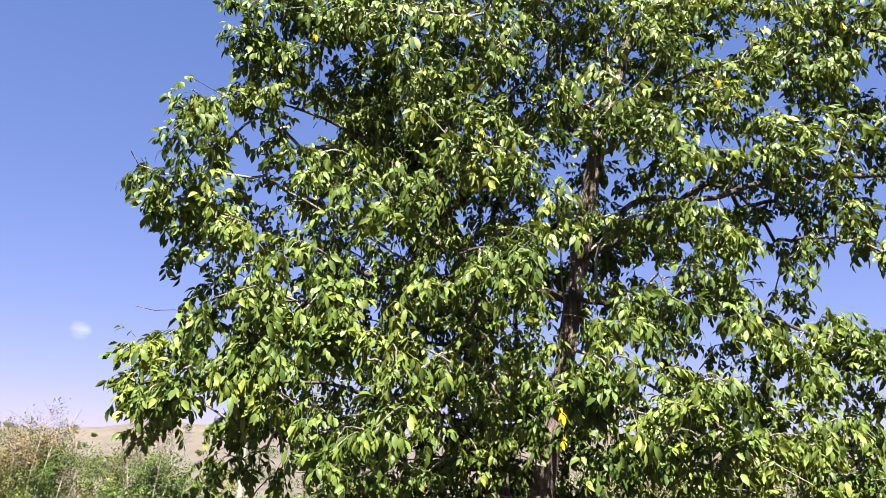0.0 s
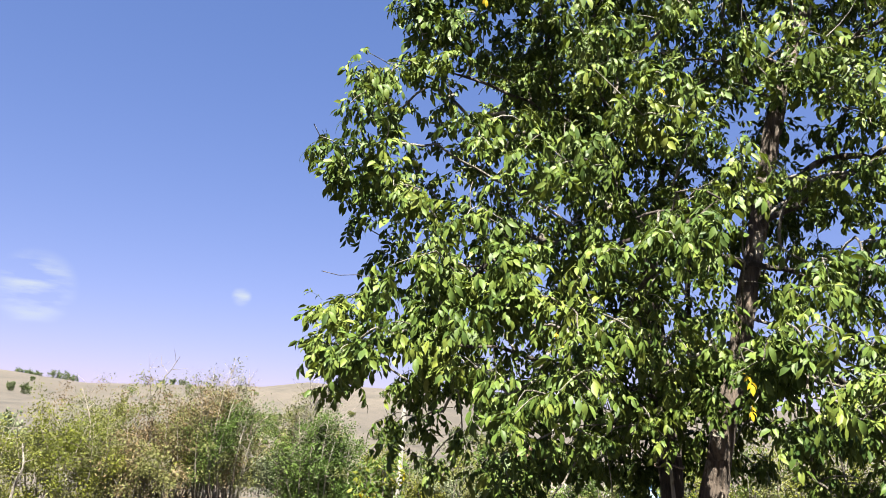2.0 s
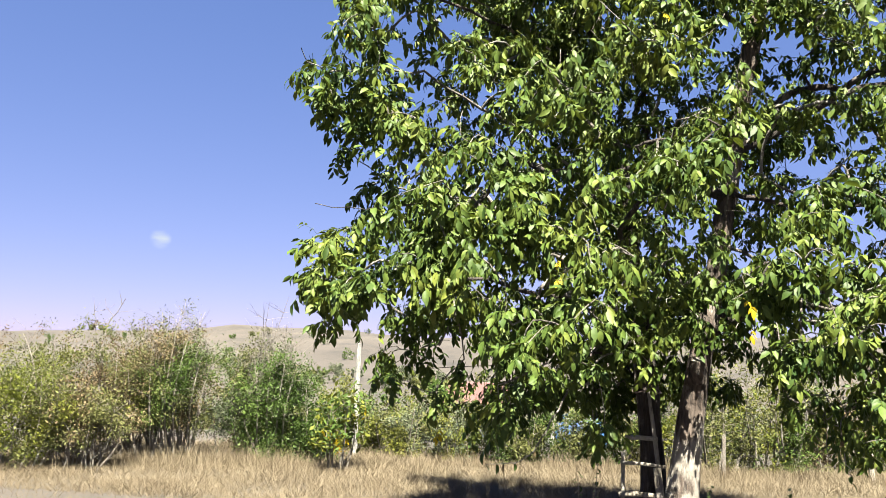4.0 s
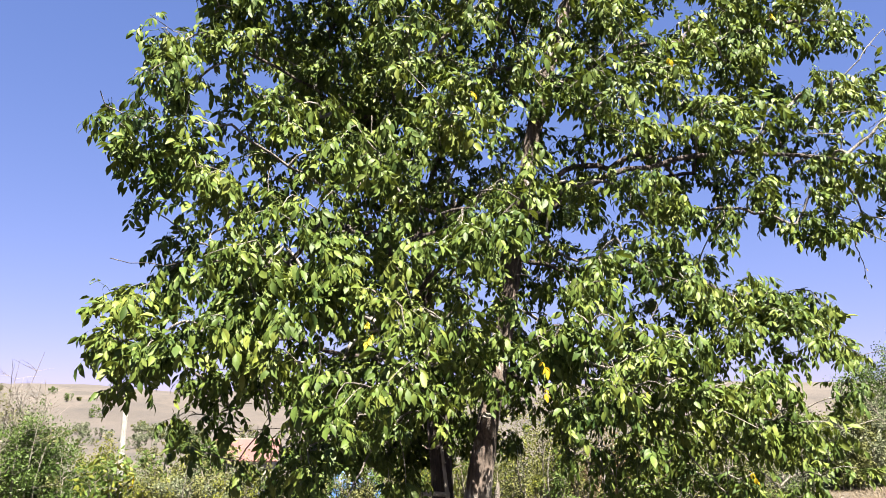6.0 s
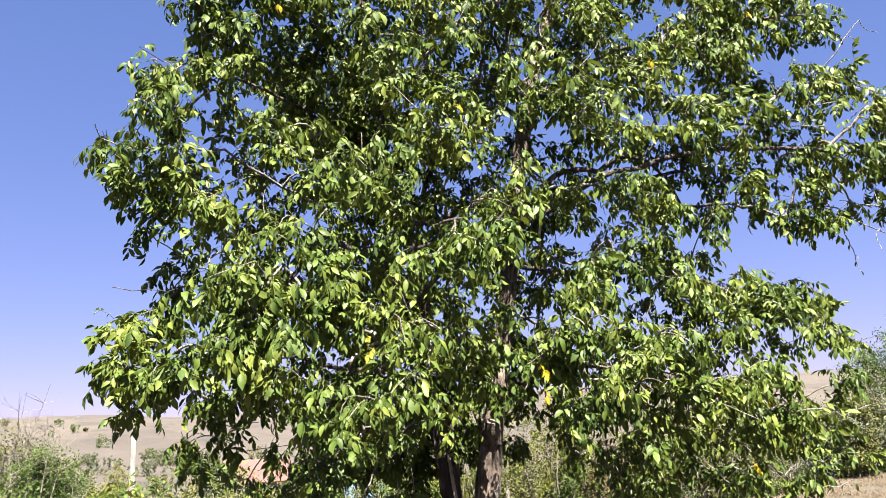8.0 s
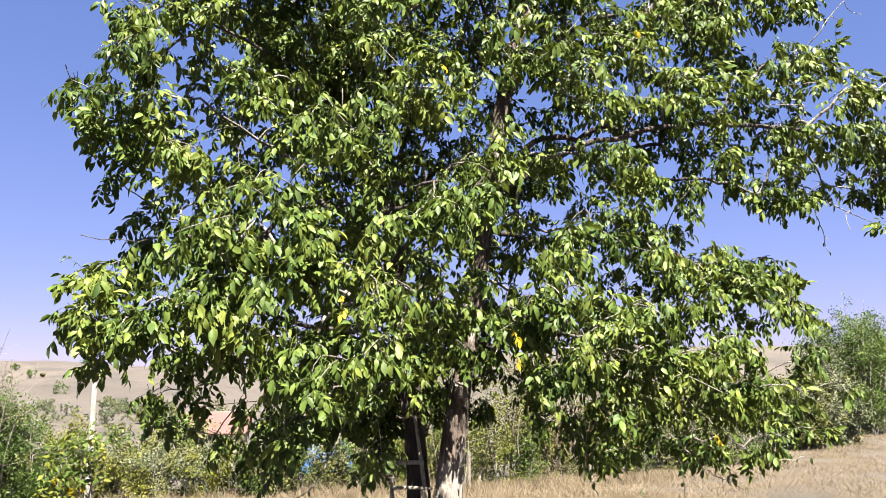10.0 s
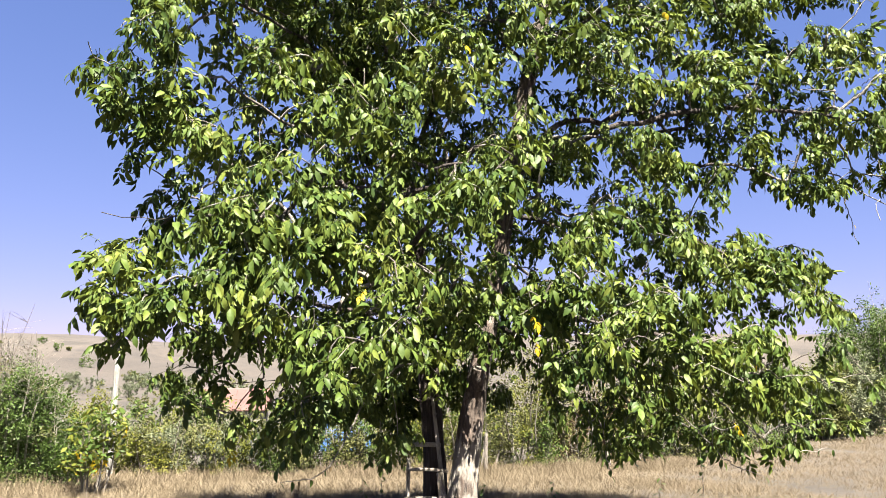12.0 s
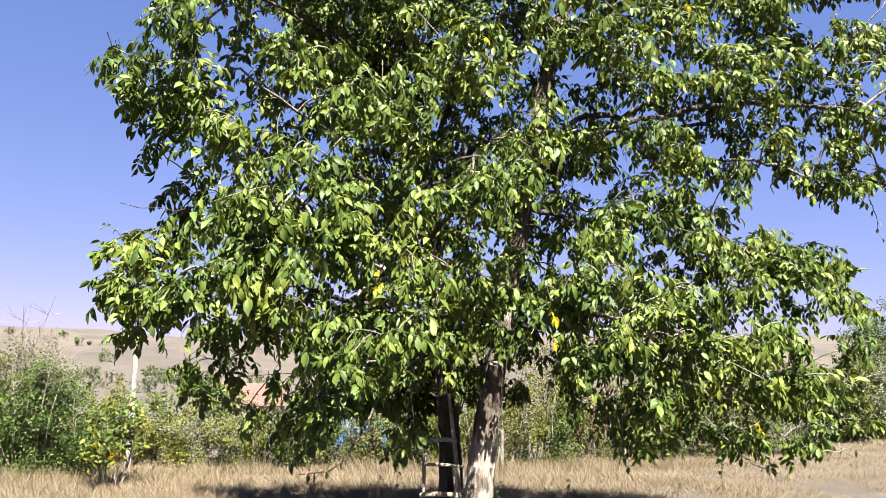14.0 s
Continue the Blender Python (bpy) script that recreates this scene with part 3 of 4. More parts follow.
# a way for the sun through the leaves to the foot of the right trunk
FOOT = np.array((0.0, 7.75, 0.30))
RAY = np.array(TO_SUN)
HIGH = np.array((0.10, 7.72, 1.45))
for spot, clear in ((FOOT, 0.32), (HIGH, 0.17)):
    tips = [p for p in tips if np.linalg.norm((p - spot) - RAY * np.dot(p - spot, RAY)) > clear]

# low sprigs that hang out of the crown
for sprig in ((-2.68, 5.3, 2.0), (-2.85, 5.62, 1.80), (-2.05, 5.7, 1.35), (-2.4, 5.8, 1.45), (3.4, 6.9, 1.2), (2.7, 6.7, 1.05), (3.9, 7.0, 1.5), (4.6, 7.1, 3.25), (2.0, 6.7, 1.0)):
    tips.append(np.array(sprig))

# twigs: each spray joins the nearest wood that lies nearer to the trunks
HEART = np.array((0.0, 8.0, 3.2))
tips.sort(key=lambda p: np.linalg.norm((p - HEART) * (1, 1, 0.7)))
# bare twigs below the long limb
bare = []
for k in range(40):
    bare.append(np.array((rng.uniform(3.3, 4.9), rng.uniform(6.8, 7.4), rng.uniform(3.6, 5.2))))
for k in range(8):
    bare.append(np.array((rng.uniform(4.0, 5.4), rng.uniform(6.9, 7.5), rng.uniform(3.0, 4.2))))
bare += [np.array(p) for p in ((4.2, 7.2, 5.5), (4.35, 7.2, 5.7), (4.55, 7.2, 5.9), (4.5, 7.2, 5.6), (4.75, 7.2, 5.75))]
for k in range(140):
    bare.append(tips[int(rng.integers(len(tips)))] + rng.normal(0, 0.17, 3) + np.array((0, -0.1, 0.05)))
tip_nodes = []
for p in tips + bare:
    arr = np.array(nodes_xyz)
    d = np.linalg.norm(arr - p, axis=1) + 0.35 * np.maximum(np.linalg.norm(arr - HEART, axis=1) - np.linalg.norm(p - HEART), 0)
    d[:6] += 9
    d[RIGHT_IDS : RIGHT_IDS + 6] += 9
    j = int(np.argmin(d))
    a = nodes_xyz[j]
    gap = np.linalg.norm(p - a)
    n = max(3, int(gap / 0.11))
    bend = rng.normal(0, 0.07 * gap, 3) + np.array((0, 0, 0.08 * gap))
    line = [a + (p - a) * s + bend * 4 * s * (1 - s) for s in np.linspace(0, 1, n + 1)[1:]]
    tip_nodes.append(grow_from(line, j))

count = np.zeros(len(nodes_xyz))
for t in tip_nodes:
    i = t
    while i >= 0:
        count[i] += 1
        i = node_parent[i]
radius = 0.0038 * np.maximum(count, 0.6) ** 0.405
kids = {}
for i, p in enumerate(node_parent):
    if p >= 0:
        kids.setdefault(p, []).append(i)
heads = [i for i in range(TRUNK_COUNT, len(nodes_xyz)) if node_parent[i] < TRUNK_COUNT or kids[node_parent[i]][0] != i]
twig_pieces = []
for h in heads:
    chain, r = [node_parent[h], h], [radius[h] * 1.15, radius[h]]
    i = h
    while i in kids:
        i = kids[i][0]
        chain.append(i)
        r.append(radius[i])
    big = radius[h] > 0.019
    v, f = tube_arrays([nodes_xyz[c] for c in chain], r, 10 if big else 5, 0.12 if big else 0.0, float(h % 13))
    if big:
        me = arrays_mesh("limb", local(v), f, BARK_SHADED)
        me.polygons.foreach_set("use_smooth", [True] * len(me.polygons))
        child("limb", me, walnut)
    else:
        twig_pieces.append((v, f))
v, f = joined(twig_pieces)
child("brushwood", arrays_mesh("brushwood", local(v), f, TWIG), walnut, "thin grey-brown twigs", "stuff")


# compound leaves
def leaflet(length, width, droop, fold):
    """A pointed oval blade along +x with a folded midrib, bending down."""
    rows = [(0.3, 0.86), (0.65, 0.9)]
    v, f = [(0, 0, 0)], [(0, 1, 2), (0, 2, 3), (1, 4, 2), (4, 5, 2), (2, 5, 3), (5, 6, 3), (4, 7, 5), (5, 7, 6)]
    for s, w in rows:
        x = length * s * math.cos(droop * s * 0.5)
        z = -length * s * math.sin(droop * s * 0.5)
        hw = width * 0.5 * w
        v += [(x, -hw, z + hw * fold), (x, 0, z), (x, hw, z + hw * fold)]
    v.append((length * math.cos(droop * 0.5), width * 0.1, -length * math.sin(droop * 0.5)))
    return np.array(v), np.array(f)


def in_triangles(v, f):
    return v, np.concatenate([f[:, :3], f[:, [0, 2, 3]]])


def compound_leaf(seed):
    """A walnut leaf: an arching stalk with three or four pairs of blades and one at the end, hanging."""
    g = np.random.default_rng(seed)
    span, sag = g.uniform(0.13, 0.20), g.uniform(0.3, 1.2)
    pairs = 3 if g.random() < 0.65 else 2
    line = []
    for s in np.linspace(0, 1, 7):
        line.append((span * s * math.cos(sag * s * 0.5), 0.012 * math.sin(5 * s + seed), span * (0.10 * s - math.sin(sag * s * 0.5) * s)))
    line = np.array(line)
    pieces = [in_triangles(*tube_arrays(line[::2], np.linspace(0.0028, 0.0012, 4), 3))]
    slots = [(s, sd) for s in np.linspace(0.36, 0.84, pairs) for sd in (-1, 1)] + [(1.0, 0)]
    hang = g.uniform(18, 58)
    for s, sd in slots:
        length = g.uniform(0.076, 0.112) * (1.15 if sd == 0 else 0.70 + 0.36 * s)
        lv, lf = leaflet(length, length * g.uniform(0.37, 0.49), g.uniform(0.2, 1.1), g.uniform(0.1, 0.6))
        root = np.array([np.interp(s, np.linspace(0, 1, 7), line[:, k]) for k in range(3)])
        yaw = sd * radians(g.uniform(32, 58)) if sd else g.uniform(-0.2, 0.2)
        m = Matrix.Rotation(yaw, 3, "Z") @ Matrix.Rotation(radians(hang + g.normal(0, 14)), 3, "Y") @ Matrix.Rotation(g.normal(0, 0.38), 3, "X")
        pieces.append((lv @ np.array(m).T + root, lf))
    return joined(pieces)


LEAVES = [compound_leaf(100 + k) for k in range(24)]
YELLOW_AT = [Vector(p) for p in ((-1.19, 5.9, 2.35), (0.07, 5.75, 2.07), (0.98, 5.9, 1.84), (1.53, 6.3, 4.88), (-0.48, 5.45, 4.04), (-2.85, 6.0, 4.25), (2.72, 6.5, 5.54), (-1.84, 5.7, 5.01), (-1.14, 5.9, 2.25), (0.12, 5.75, 1.86), (1.99, 6.3, 1.22), (2.23, 6.3, 1.73), (-2.1, 6.3, 1.07))]
green, parts_near = [], []
for p in tips:
    out = math.atan2(p[1] - 7.95, p[0] - 0.2)
    many = int(rng.integers(7, 11)) if rng.random() > 0.05 else 0
    droop, bank = rng.normal(0.42, 0.30), rng.normal(0, 0.2)
    for k in range(many):
        yaw = out + rng.normal(0, 0.35) + (k - many / 2) * 0.62
        size = rng.uniform(0.6, 1.12)
        spot = p + rng.normal(0, 0.04, 3)
        m = Matrix.Translation(spot) @ Matrix.Rotation(yaw, 4, "Z") @ Matrix.Rotation(droop + rng.normal(0, 0.32), 4, "Y") @ Matrix.Rotation(bank + rng.normal(0, 0.3), 4, "X") @ Matrix.Scale(size, 4)
        green.append((spot, int(rng.integers(len(LEAVES))), m))
OPEN_SIDE = Vector((-0.2, -1.0, -0.15))


def shades_yellow(p):
    for q in YELLOW_AT:
        d = Vector(p) - q
        along = d.dot(OPEN_SIDE)
        if -0.1 < along < 1.2 and (d - along * OPEN_SIDE).length < 0.2:
            return True
    return False


green = [g for g in green if not shades_yellow(g[0])]
green.sort(key=lambda g: g[0][1] + 0.25 * abs(g[0][2] - 2.6) + 0.1 * abs(g[0][0]))
leaf_meshes = []
for lv, lf in LEAVES:
    leaf_meshes.append(arrays_mesh("leaf", lv, lf, WALNUT))
to_base = Matrix.Translation(-BASE)
for spot, k, m in green[:300]:
    child("leaf", leaf_meshes[k], walnut, at=to_base @ m)
many_v = []
for spot, k, m in green[300:]:
    a = np.array(m)
    lv, lf = LEAVES[k]
    many_v.append((lv @ a[:3, :3].T + a[:3, 3], lf))
v, f = joined(many_v)
child("foliage", arrays_mesh("foliage", local(v), f, WALNUT), walnut, "hanging green compound leaves", "stuff")
yellow_meshes = [arrays_mesh("yellow_leaf", lv, lf, YELLOWED) for lv, lf in LEAVES[:4]]
for n, p in enumerate(YELLOW_AT):
    m = to_base @ Matrix.Translation(p) @ Matrix.Rotation(-1.6 + 0.7 * math.sin(n * 2.1), 4, "Z") @ Matrix.Rotation(0.5, 4, "Y") @ Matrix.Scale(0.42 + 0.22 * math.sin(n * 1.7) ** 2, 4)
    child("yellow_leaf", yellow_meshes[n % 4], walnut, "yellowed leaf", at=m)


# thin bare twigs hanging below the crown, with a few withered leaves
for n, line in enumerate((((1.5, 6.9, 1.5), (1.77, 6.7, 1.24), (2.02, 6.7, 0.97), (2.24, 6.7, 0.81), (2.48, 6.7, 0.73)),
                          ((0.85, 6.8, 1.6), (0.91, 6.6, 1.22), (0.98, 6.6, 0.91), (1.01, 6.6, 0.76)),
                          ((2.1, 6.9, 1.5), (2.36, 6.8, 1.21), (2.64, 6.8, 1.0), (2.96, 6.8, 0.93), (3.25, 6.8, 0.95)),
                          ((3.75, 7.3, 3.9), (3.9, 7.3, 3.6), (4.0, 7.3, 3.3), (4.08, 7.3, 3.0)),
                          ((-1.1, 6.7, 1.4), (-1.3, 6.4, 1.01), (-1.49, 6.4, 0.83), (-1.75, 6.4, 0.79)))):
    pts = spline(list(line), 5)
    pts = pts + rng.normal(0, 0.008, pts.shape)
    v, f = tube_arrays(pts, np.linspace(0.008, 0.003, len(pts)), 6)
    twig = child("hanging_twig", arrays_mesh("hanging_twig", local(v), f, TWIG), walnut, "bare hanging twig")
    for k in range(6):
        p = pts[int(len(pts) * (0.45 + 0.53 * k / 5))]
        lv, lf = leaflet(rng.uniform(0.05, 0.09), rng.uniform(0.02, 0.035), 0.9, 0.5)
        m = to_base @ Matrix.Translation(p) @ Matrix.Rotation(rng.uniform(0, 6.3), 4, "Z") @ Matrix.Rotation(rng.uniform(0.6, 1.3), 4, "Y")
        child("withered_leaf", arrays_mesh("withered_leaf", lv, lf, RUSSET if k % 3 == 0 else DEEP), twig, at=m)


# ---- shrubs ----
def shrub(name, label, x, y, wide, deep, tall, mats, leaves, size, stems=16, bare=0.12, group="", lift=0.12, stem_mat=None, category="shrub", seed=0, fine=True, low=0.6):
    """Stems fanning out of one root, side twigs, and leaves gathered along them; bare: share of each stem's top with no leaves."""
    g = np.random.default_rng(500 + seed)
    z0 = on_ground(x, y)
    thing = empty(name, x, y, z0, label, category, group)
    wood, anchors, spread = [], [], []
    for k in range(stems):
        a, q = g.uniform(0, 2 * np.pi), math.sqrt(g.uniform(0.02, 1))
        foot = np.array((math.cos(a) * q * wide * 0.28, math.sin(a) * q * deep * 0.28, -0.05))
        top = np.array((math.cos(a) * q * wide * 0.46, math.sin(a) * q * deep * 0.46, tall * (1 - 0.35 * q * q) * (g.uniform(0.84, 0.98) if g.random() < 0.8 else g.uniform(1.0, 1.12))))
        kink = g.normal(0, 0.07 * tall, 3) * (1, 1, 0.3)
        line = spline([foot, foot * 0.5 + top * 0.5 + kink, top], 5)
        wood.append(tube_arrays(line, np.linspace(0.008 + 0.006 * tall, 0.003, len(line)), 4))
        for t in range(int(7 + 4 * tall)):
            s = g.uniform(0.02, 1.0) ** low
            root = line[int(s * (len(line) - 1))]
            b, reach = g.uniform(0, 2 * np.pi), g.uniform(0.14, 0.3) * (0.35 + 0.22 * tall) * 1.5
            end = root + np.array((math.cos(b) * reach, math.sin(b) * reach, reach * g.uniform(0.1, 1.0)))
            if end[2] < 0.02:
                continue
            if fine:
                wood.append(tube_arrays([root, root * 0.5 + end * 0.5 + g.normal(0, 0.02, 3), end], (0.005, 0.0035, 0.002), 3))
            if end[2] > lift * tall and s < 1 - bare * g.uniform(0.3, 1.7):
                anchors += [end, root * 0.45 + end * 0.55]
    v, f = joined(wood)
    child("wood", arrays_mesh("wood", v, f, stem_mat or GREY_TWIG), thing, kind="stuff")
    anchors = np.array(anchors)
    anchors = anchors[g.random(len(anchors)) < 0.7]
    tone = np.array([noise.noise(Vector((p[0] + x, p[1] + y, p[2] * 0.8)) * 1.1) for p in anchors])
    order = np.argsort(tone + g.normal(0, 0.12, len(tone)))
    for c, (mat, idx) in enumerate(zip(mats, np.array_split(order, len(mats)))):
        n = leaves // len(mats)
        at = anchors[g.choice(idx, n)] + g.normal(0, 0.05 + 0.012 * tall, (n, 3))
        ax = g.normal(0, 1, (n, 3))
        ax /= np.linalg.norm(ax, axis=1)[:, None]
        ay = np.cross(ax, g.normal(0, 1, (n, 3)) + (0, 0, 1.2))
        ay /= np.linalg.norm(ay, axis=1)[:, None] + 1e-9
        s = size * g.uniform(0.6, 1.35, n)[:, None]
        lift_up = np.cross(ax, ay) * s * 0.12
        v = np.stack([at - ax * s, at - ay * s * 0.42 + lift_up, at + ax * s, at + ay * s * 0.42 + lift_up], 1).reshape(-1, 3)
        f = np.arange(n)[:, None] * 4 + np.array([0, 1, 2, 3])
        child("crown", arrays_mesh("crown", v, f, mat), thing, kind="stuff")
    return thing


THICKET = "thicket along the field"
shrub("hedge_shrub", "tall shrub turning russet and olive, with bare tips", -9.2, 12.6, 2.8, 2.0, 2.5, (RUSSET, OLIVE, LIME, OLIVE), 36000, 0.021, 34, 0.09, THICKET, lift=0.24, seed=1)
shrub("hedge_shrub", "tall olive-brown shrub with bare twigs on top", -7.85, 12.9, 1.85, 1.8, 2.82, (OLIVE, RUSSET, OLIVE, DEEP), 40000, 0.021, 38, 0.12, THICKET, lift=0.22, seed=2)
shrub("hedge_shrub", "low yellow-green shrub with tangled grey stems", -9.5, 10.9, 2.4, 1.6, 1.8, (LIME, OLIVE, LIME), 22000, 0.023, 24, 0.1, THICKET, seed=3)
shrub("hedge_shrub", "low olive and brown shrub with dead grey stems", -8.5, 11.4, 1.7, 1.2, 1.35, (OLIVE, RUSSET, OLIVE), 13000, 0.024, 26, 0.1, THICKET, lift=0.3, seed=4)
shrub("small_tree", "small dark green tree with bare grey twigs above", -6.25, 13.6, 1.6, 1.4, 2.5, (DEEP, DEEP, OLIVE), 30000, 0.024, 18, 0.1, THICKET, stem_mat=GREY_TWIG, category="tree", seed=5, lift=0.03, low=0.85)
shrub("hedge_shrub", "leafless grey shrub reaching above its neighbours", -6.3, 13.9, 1.4, 1.1, 2.8, (SILVER,), 700, 0.025, 42, 0.9, THICKET, seed=6)
shrub("sapling", "young sapling with green and yellowing leaves by a post", -4.72, 12.5, 0.8, 0.6, 1.35, (LIME, DEEP, LIME, DEEP, LIME, DEEP, LIME, YELLOWED), 700, 0.055, 7, 0.02, THICKET, category="sapling", seed=8, lift=0.3)
shrub("hedge_shrub", "low grey-green and tan shrub", -6.95, 13.7, 1.0, 1.2, 1.6, (SILVER, RUSSET), 12000, 0.024, 16, 0.1, THICKET, seed=7)
for k, (x, y, w, h, mats, lab) in enumerate((
        (-5.45, 13.5, 0.9, 1.25, (DEEP, DEEP), "dark green shrub beside a small tree"),
        (-5.35, 15.5, 1.3, 1.5, (DEEP, LIME), "low green shrub beside a concrete post"),
        (-4.2, 15.0, 1.5, 1.2, (SILVER, OLIVE, LIME), "soft grey-green shrub behind dry grass"),
        (-3.1, 14.9, 1.6, 1.2, (OLIVE, SILVER, LIME), "low olive-green shrub behind dry grass"),
        (-2.0, 14.8, 1.5, 1.2, (DEEP, OLIVE), "dark green shrub behind dry grass"),
        (-0.9, 14.9, 1.5, 1.3, (DEEP, DEEP, OLIVE), "dark green shrub behind dry grass"),
        (0.3, 15.0, 1.7, 1.9, (OLIVE, DEEP, LIME), "olive-green shrub in the hedge"),
        (1.5, 15.0, 1.8, 2.4, (OLIVE, LIME, DEEP), "olive-green shrub behind a leaning post"),
        (2.6, 15.2, 2.0, 2.5, (OLIVE, LIME, DEEP), "green shrub in sunlight"),
        (3.9, 15.5, 1.9, 2.0, (RUSSET, OLIVE), "half-dry brown shrub behind dry grass"),
        (5.1, 15.9, 2.2, 2.3, (OLIVE, RUSSET, DEEP), "half-dry shrub in the hedge"),
        (6.6, 16.5, 2.2, 2.2, (DEEP, OLIVE), "dark green shrub along the field"),
        (8.2, 17.3, 2.4, 2.4, (OLIVE, DEEP), "olive shrub along the field"),
        (10.0, 18.6, 2.6, 2.5, (SILVER, OLIVE, SILVER), "silvery olive shrub along the field"))):
    shrub("hedge_shrub", lab, x, y, w, 1.3, h, mats, 11300, 0.0275, 17, 0.08, THICKET, lift=0.0, seed=20 + k, low=1.15)
for k, (x, y, w, h, mats, lab) in enumerate((
        (12.4, 20.4, 2.8, 2.2, (SILVER, SILVER, OLIVE), "silvery grey-green shrub at the field's edge"),
        (14.6, 21.8, 3.0, 2.6, (SILVER, SILVER, OLIVE), "rounded silvery grey-green tree at the field's edge"),
        (18.4, 25.2, 4.0, 4.9, (DEEP,), "dark green tree at the field's far corner"),
        (22.6, 28.4, 4.5, 5.2, (DEEP,), "dark green tree at the field's far corner"))):
    shrub("field_tree", lab, x, y, w, 2.4, h, mats, 30000, 0.048, 30, 0.05, "trees at the field's corner", lift=0.03, low=0.8, category="tree", seed=50 + k)

# ---- scrub in the valley and on the hill ----


def dead_stem(label, x, y, line, r):
    """A bare dry stem standing among the shrubs, with side twigs."""
    thing = empty("dead_stem", x, y, on_ground(x, y), label, "dead stem", THICKET)
    pts = spline(line, 6)
    v, f = tube_arrays(pts, np.linspace(r, r * 0.3, len(pts)), 7, 0.12, x)
    child("stem", arrays_mesh("stem", v, f, GREY_TWIG), thing)
    for k in range(5):
        a = pts[int(len(pts) * (0.45 + 0.1 * k))]
        b = a + rng.normal(0, 0.1, 3) + np.array((0, 0, 0.12))
        v, f = tube_arrays([a, a * 0.5 + b * 0.5 + rng.normal(0, 0.02, 3), b], (r * 0.4, r * 0.3, r * 0.15), 5)
        child("side_twig", arrays_mesh("side_twig", v, f, GREY_TWIG), thing)


dead_stem("bare grey dead stem leaning out of the thicket", -9.4, 11.6, [(0, 0, -0.05), (-0.02, 0, 0.8), (-0.12, 0, 1.46), (-0.26, 0, 1.8), (-0.4, 0, 2.05)], 0.022)
dead_stem("short broken grey stem among yellow-green leaves", -9.47, 10.05, [(0, 0, -0.05), (0.04, 0, 0.5), (0.14, 0, 0.82), (0.06, 0, 1.15)], 0.03)
dead_stem("thin dark dead stem above the russet shrub", -9.2, 12.9, [(0, 0, -0.05), (0.02, 0, 1.2), (0.05, 0, 2.2), (0.22, 0, 2.5), (0.36, 0, 2.75)], 0.016)

VALLEY = "scrub in the valley"
scrub_tone = ((OLIVE, SILVER), (DEEP, OLIVE), (SILVER,), (OLIVE, LIME), (RUSSET, OLIVE))
scrub_words = ("pale olive scrub bush in the valley", "dark green scrub bush in the valley", "silvery scrub bush in the valley", "yellow-green scrub bush in the valley", "half-dry brown scrub bush in the valley")
g_scrub = np.random.default_rng(21)
for k in range(56):
    az = radians(g_scrub.uniform(-44, 34))
    far = 19 + 50 * g_scrub.random() ** 1.1
    x, y = far * math.sin(az), far * math.cos(az)
    if y < field_edge(np.array(x)) + 2.5:
        continue
    if math.hypot(x + 6, y - 45) < 5 or math.hypot(x + 0.6, y - 25.5) < 2.2 or (-9 < x < 1 and 30 < y < 44 and x > -0.17 * y):
        continue
    tone = int(g_scrub.integers(5))
    w = g_scrub.uniform(1.6, 3.2) * (0.7 + far / 60)
    shrub("scrub_bush", scrub_words[tone], x, y, w, w, g_scrub.uniform(0.9, 1.7) * (0.75 + far / 60), scrub_tone[tone], 1400, 0.05 + far * 0.0013, 12, 0.05, VALLEY, lift=0.02, category="bush", seed=100 + k, fine=False)
for k in range(44):
    az, far = radians(g_scrub.uniform(-34, -4)), g_scrub.uniform(112, 150)
    x, y = far * math.sin(az), far * math.cos(az)
    tone = (0, 2, 1)[int(g_scrub.integers(3))]
    w = g_scrub.uniform(4.0, 8.0)
    shrub("scrub_bush", scrub_words[tone], x, y, w, w * 0.7, g_scrub.uniform(1.1, 2.2), scrub_tone[tone], 1500, 0.12, 12, 0.05, VALLEY, lift=0.0, category="bush", seed=400 + k, fine=False)
HILL = "trees on the bare hill"
for k in range(80):
    az = radians(g_scrub.uniform(-45, 38))
    far = g_scrub.uniform(85, 330)
    x, y = far * math.sin(az), far * math.cos(az)
    tone = int(g_scrub.integers(2))
    w = g_scrub.uniform(1.6, 3.6)
    shrub("hill_bush", ("dark green bush on the bare hillside", "grey-green bush on the bare hillside")[tone], x, y, w, w, w * g_scrub.uniform(0.6, 1.0), ((DEEP,), (OLIVE,))[tone], 1500, 0.10, 8, 0.0, HILL, lift=0.0, category="bush", seed=200 + k, fine=False)
for k, (az, far, w, h) in enumerate(((-42.7, 400, 4, 5), (-42.1, 402, 5, 5), (-41.6, 398, 5, 4), (-40.6, 404, 6, 6.5), (-40.0, 400, 6, 6), (-39.4, 402, 5, 5),
                                     (-42.2, 230, 3.0, 2.8), (-43.0, 236, 2.8, 2.4), (-27.6, 122, 3.4, 3.0), (-26.7, 126, 2.8, 2.3), (-24.0, 118, 2.2, 1.9), (-33.2, 396, 5, 4.0), (-32.6, 398, 5, 3.6))):
    x, y = far * math.sin(radians(az)), far * math.cos(radians(az))
    # half the leaves are silver, which puts the distance haze into the crown colour
    shrub("hill_tree", "dark green tree on the bare hill", x, y, w, w, h, (DEEP, SILVER), 2600, 0.0003 * far + 0.07, 12, 0.0, HILL, lift=0.05, category="tree", seed=260 + k, fine=False)


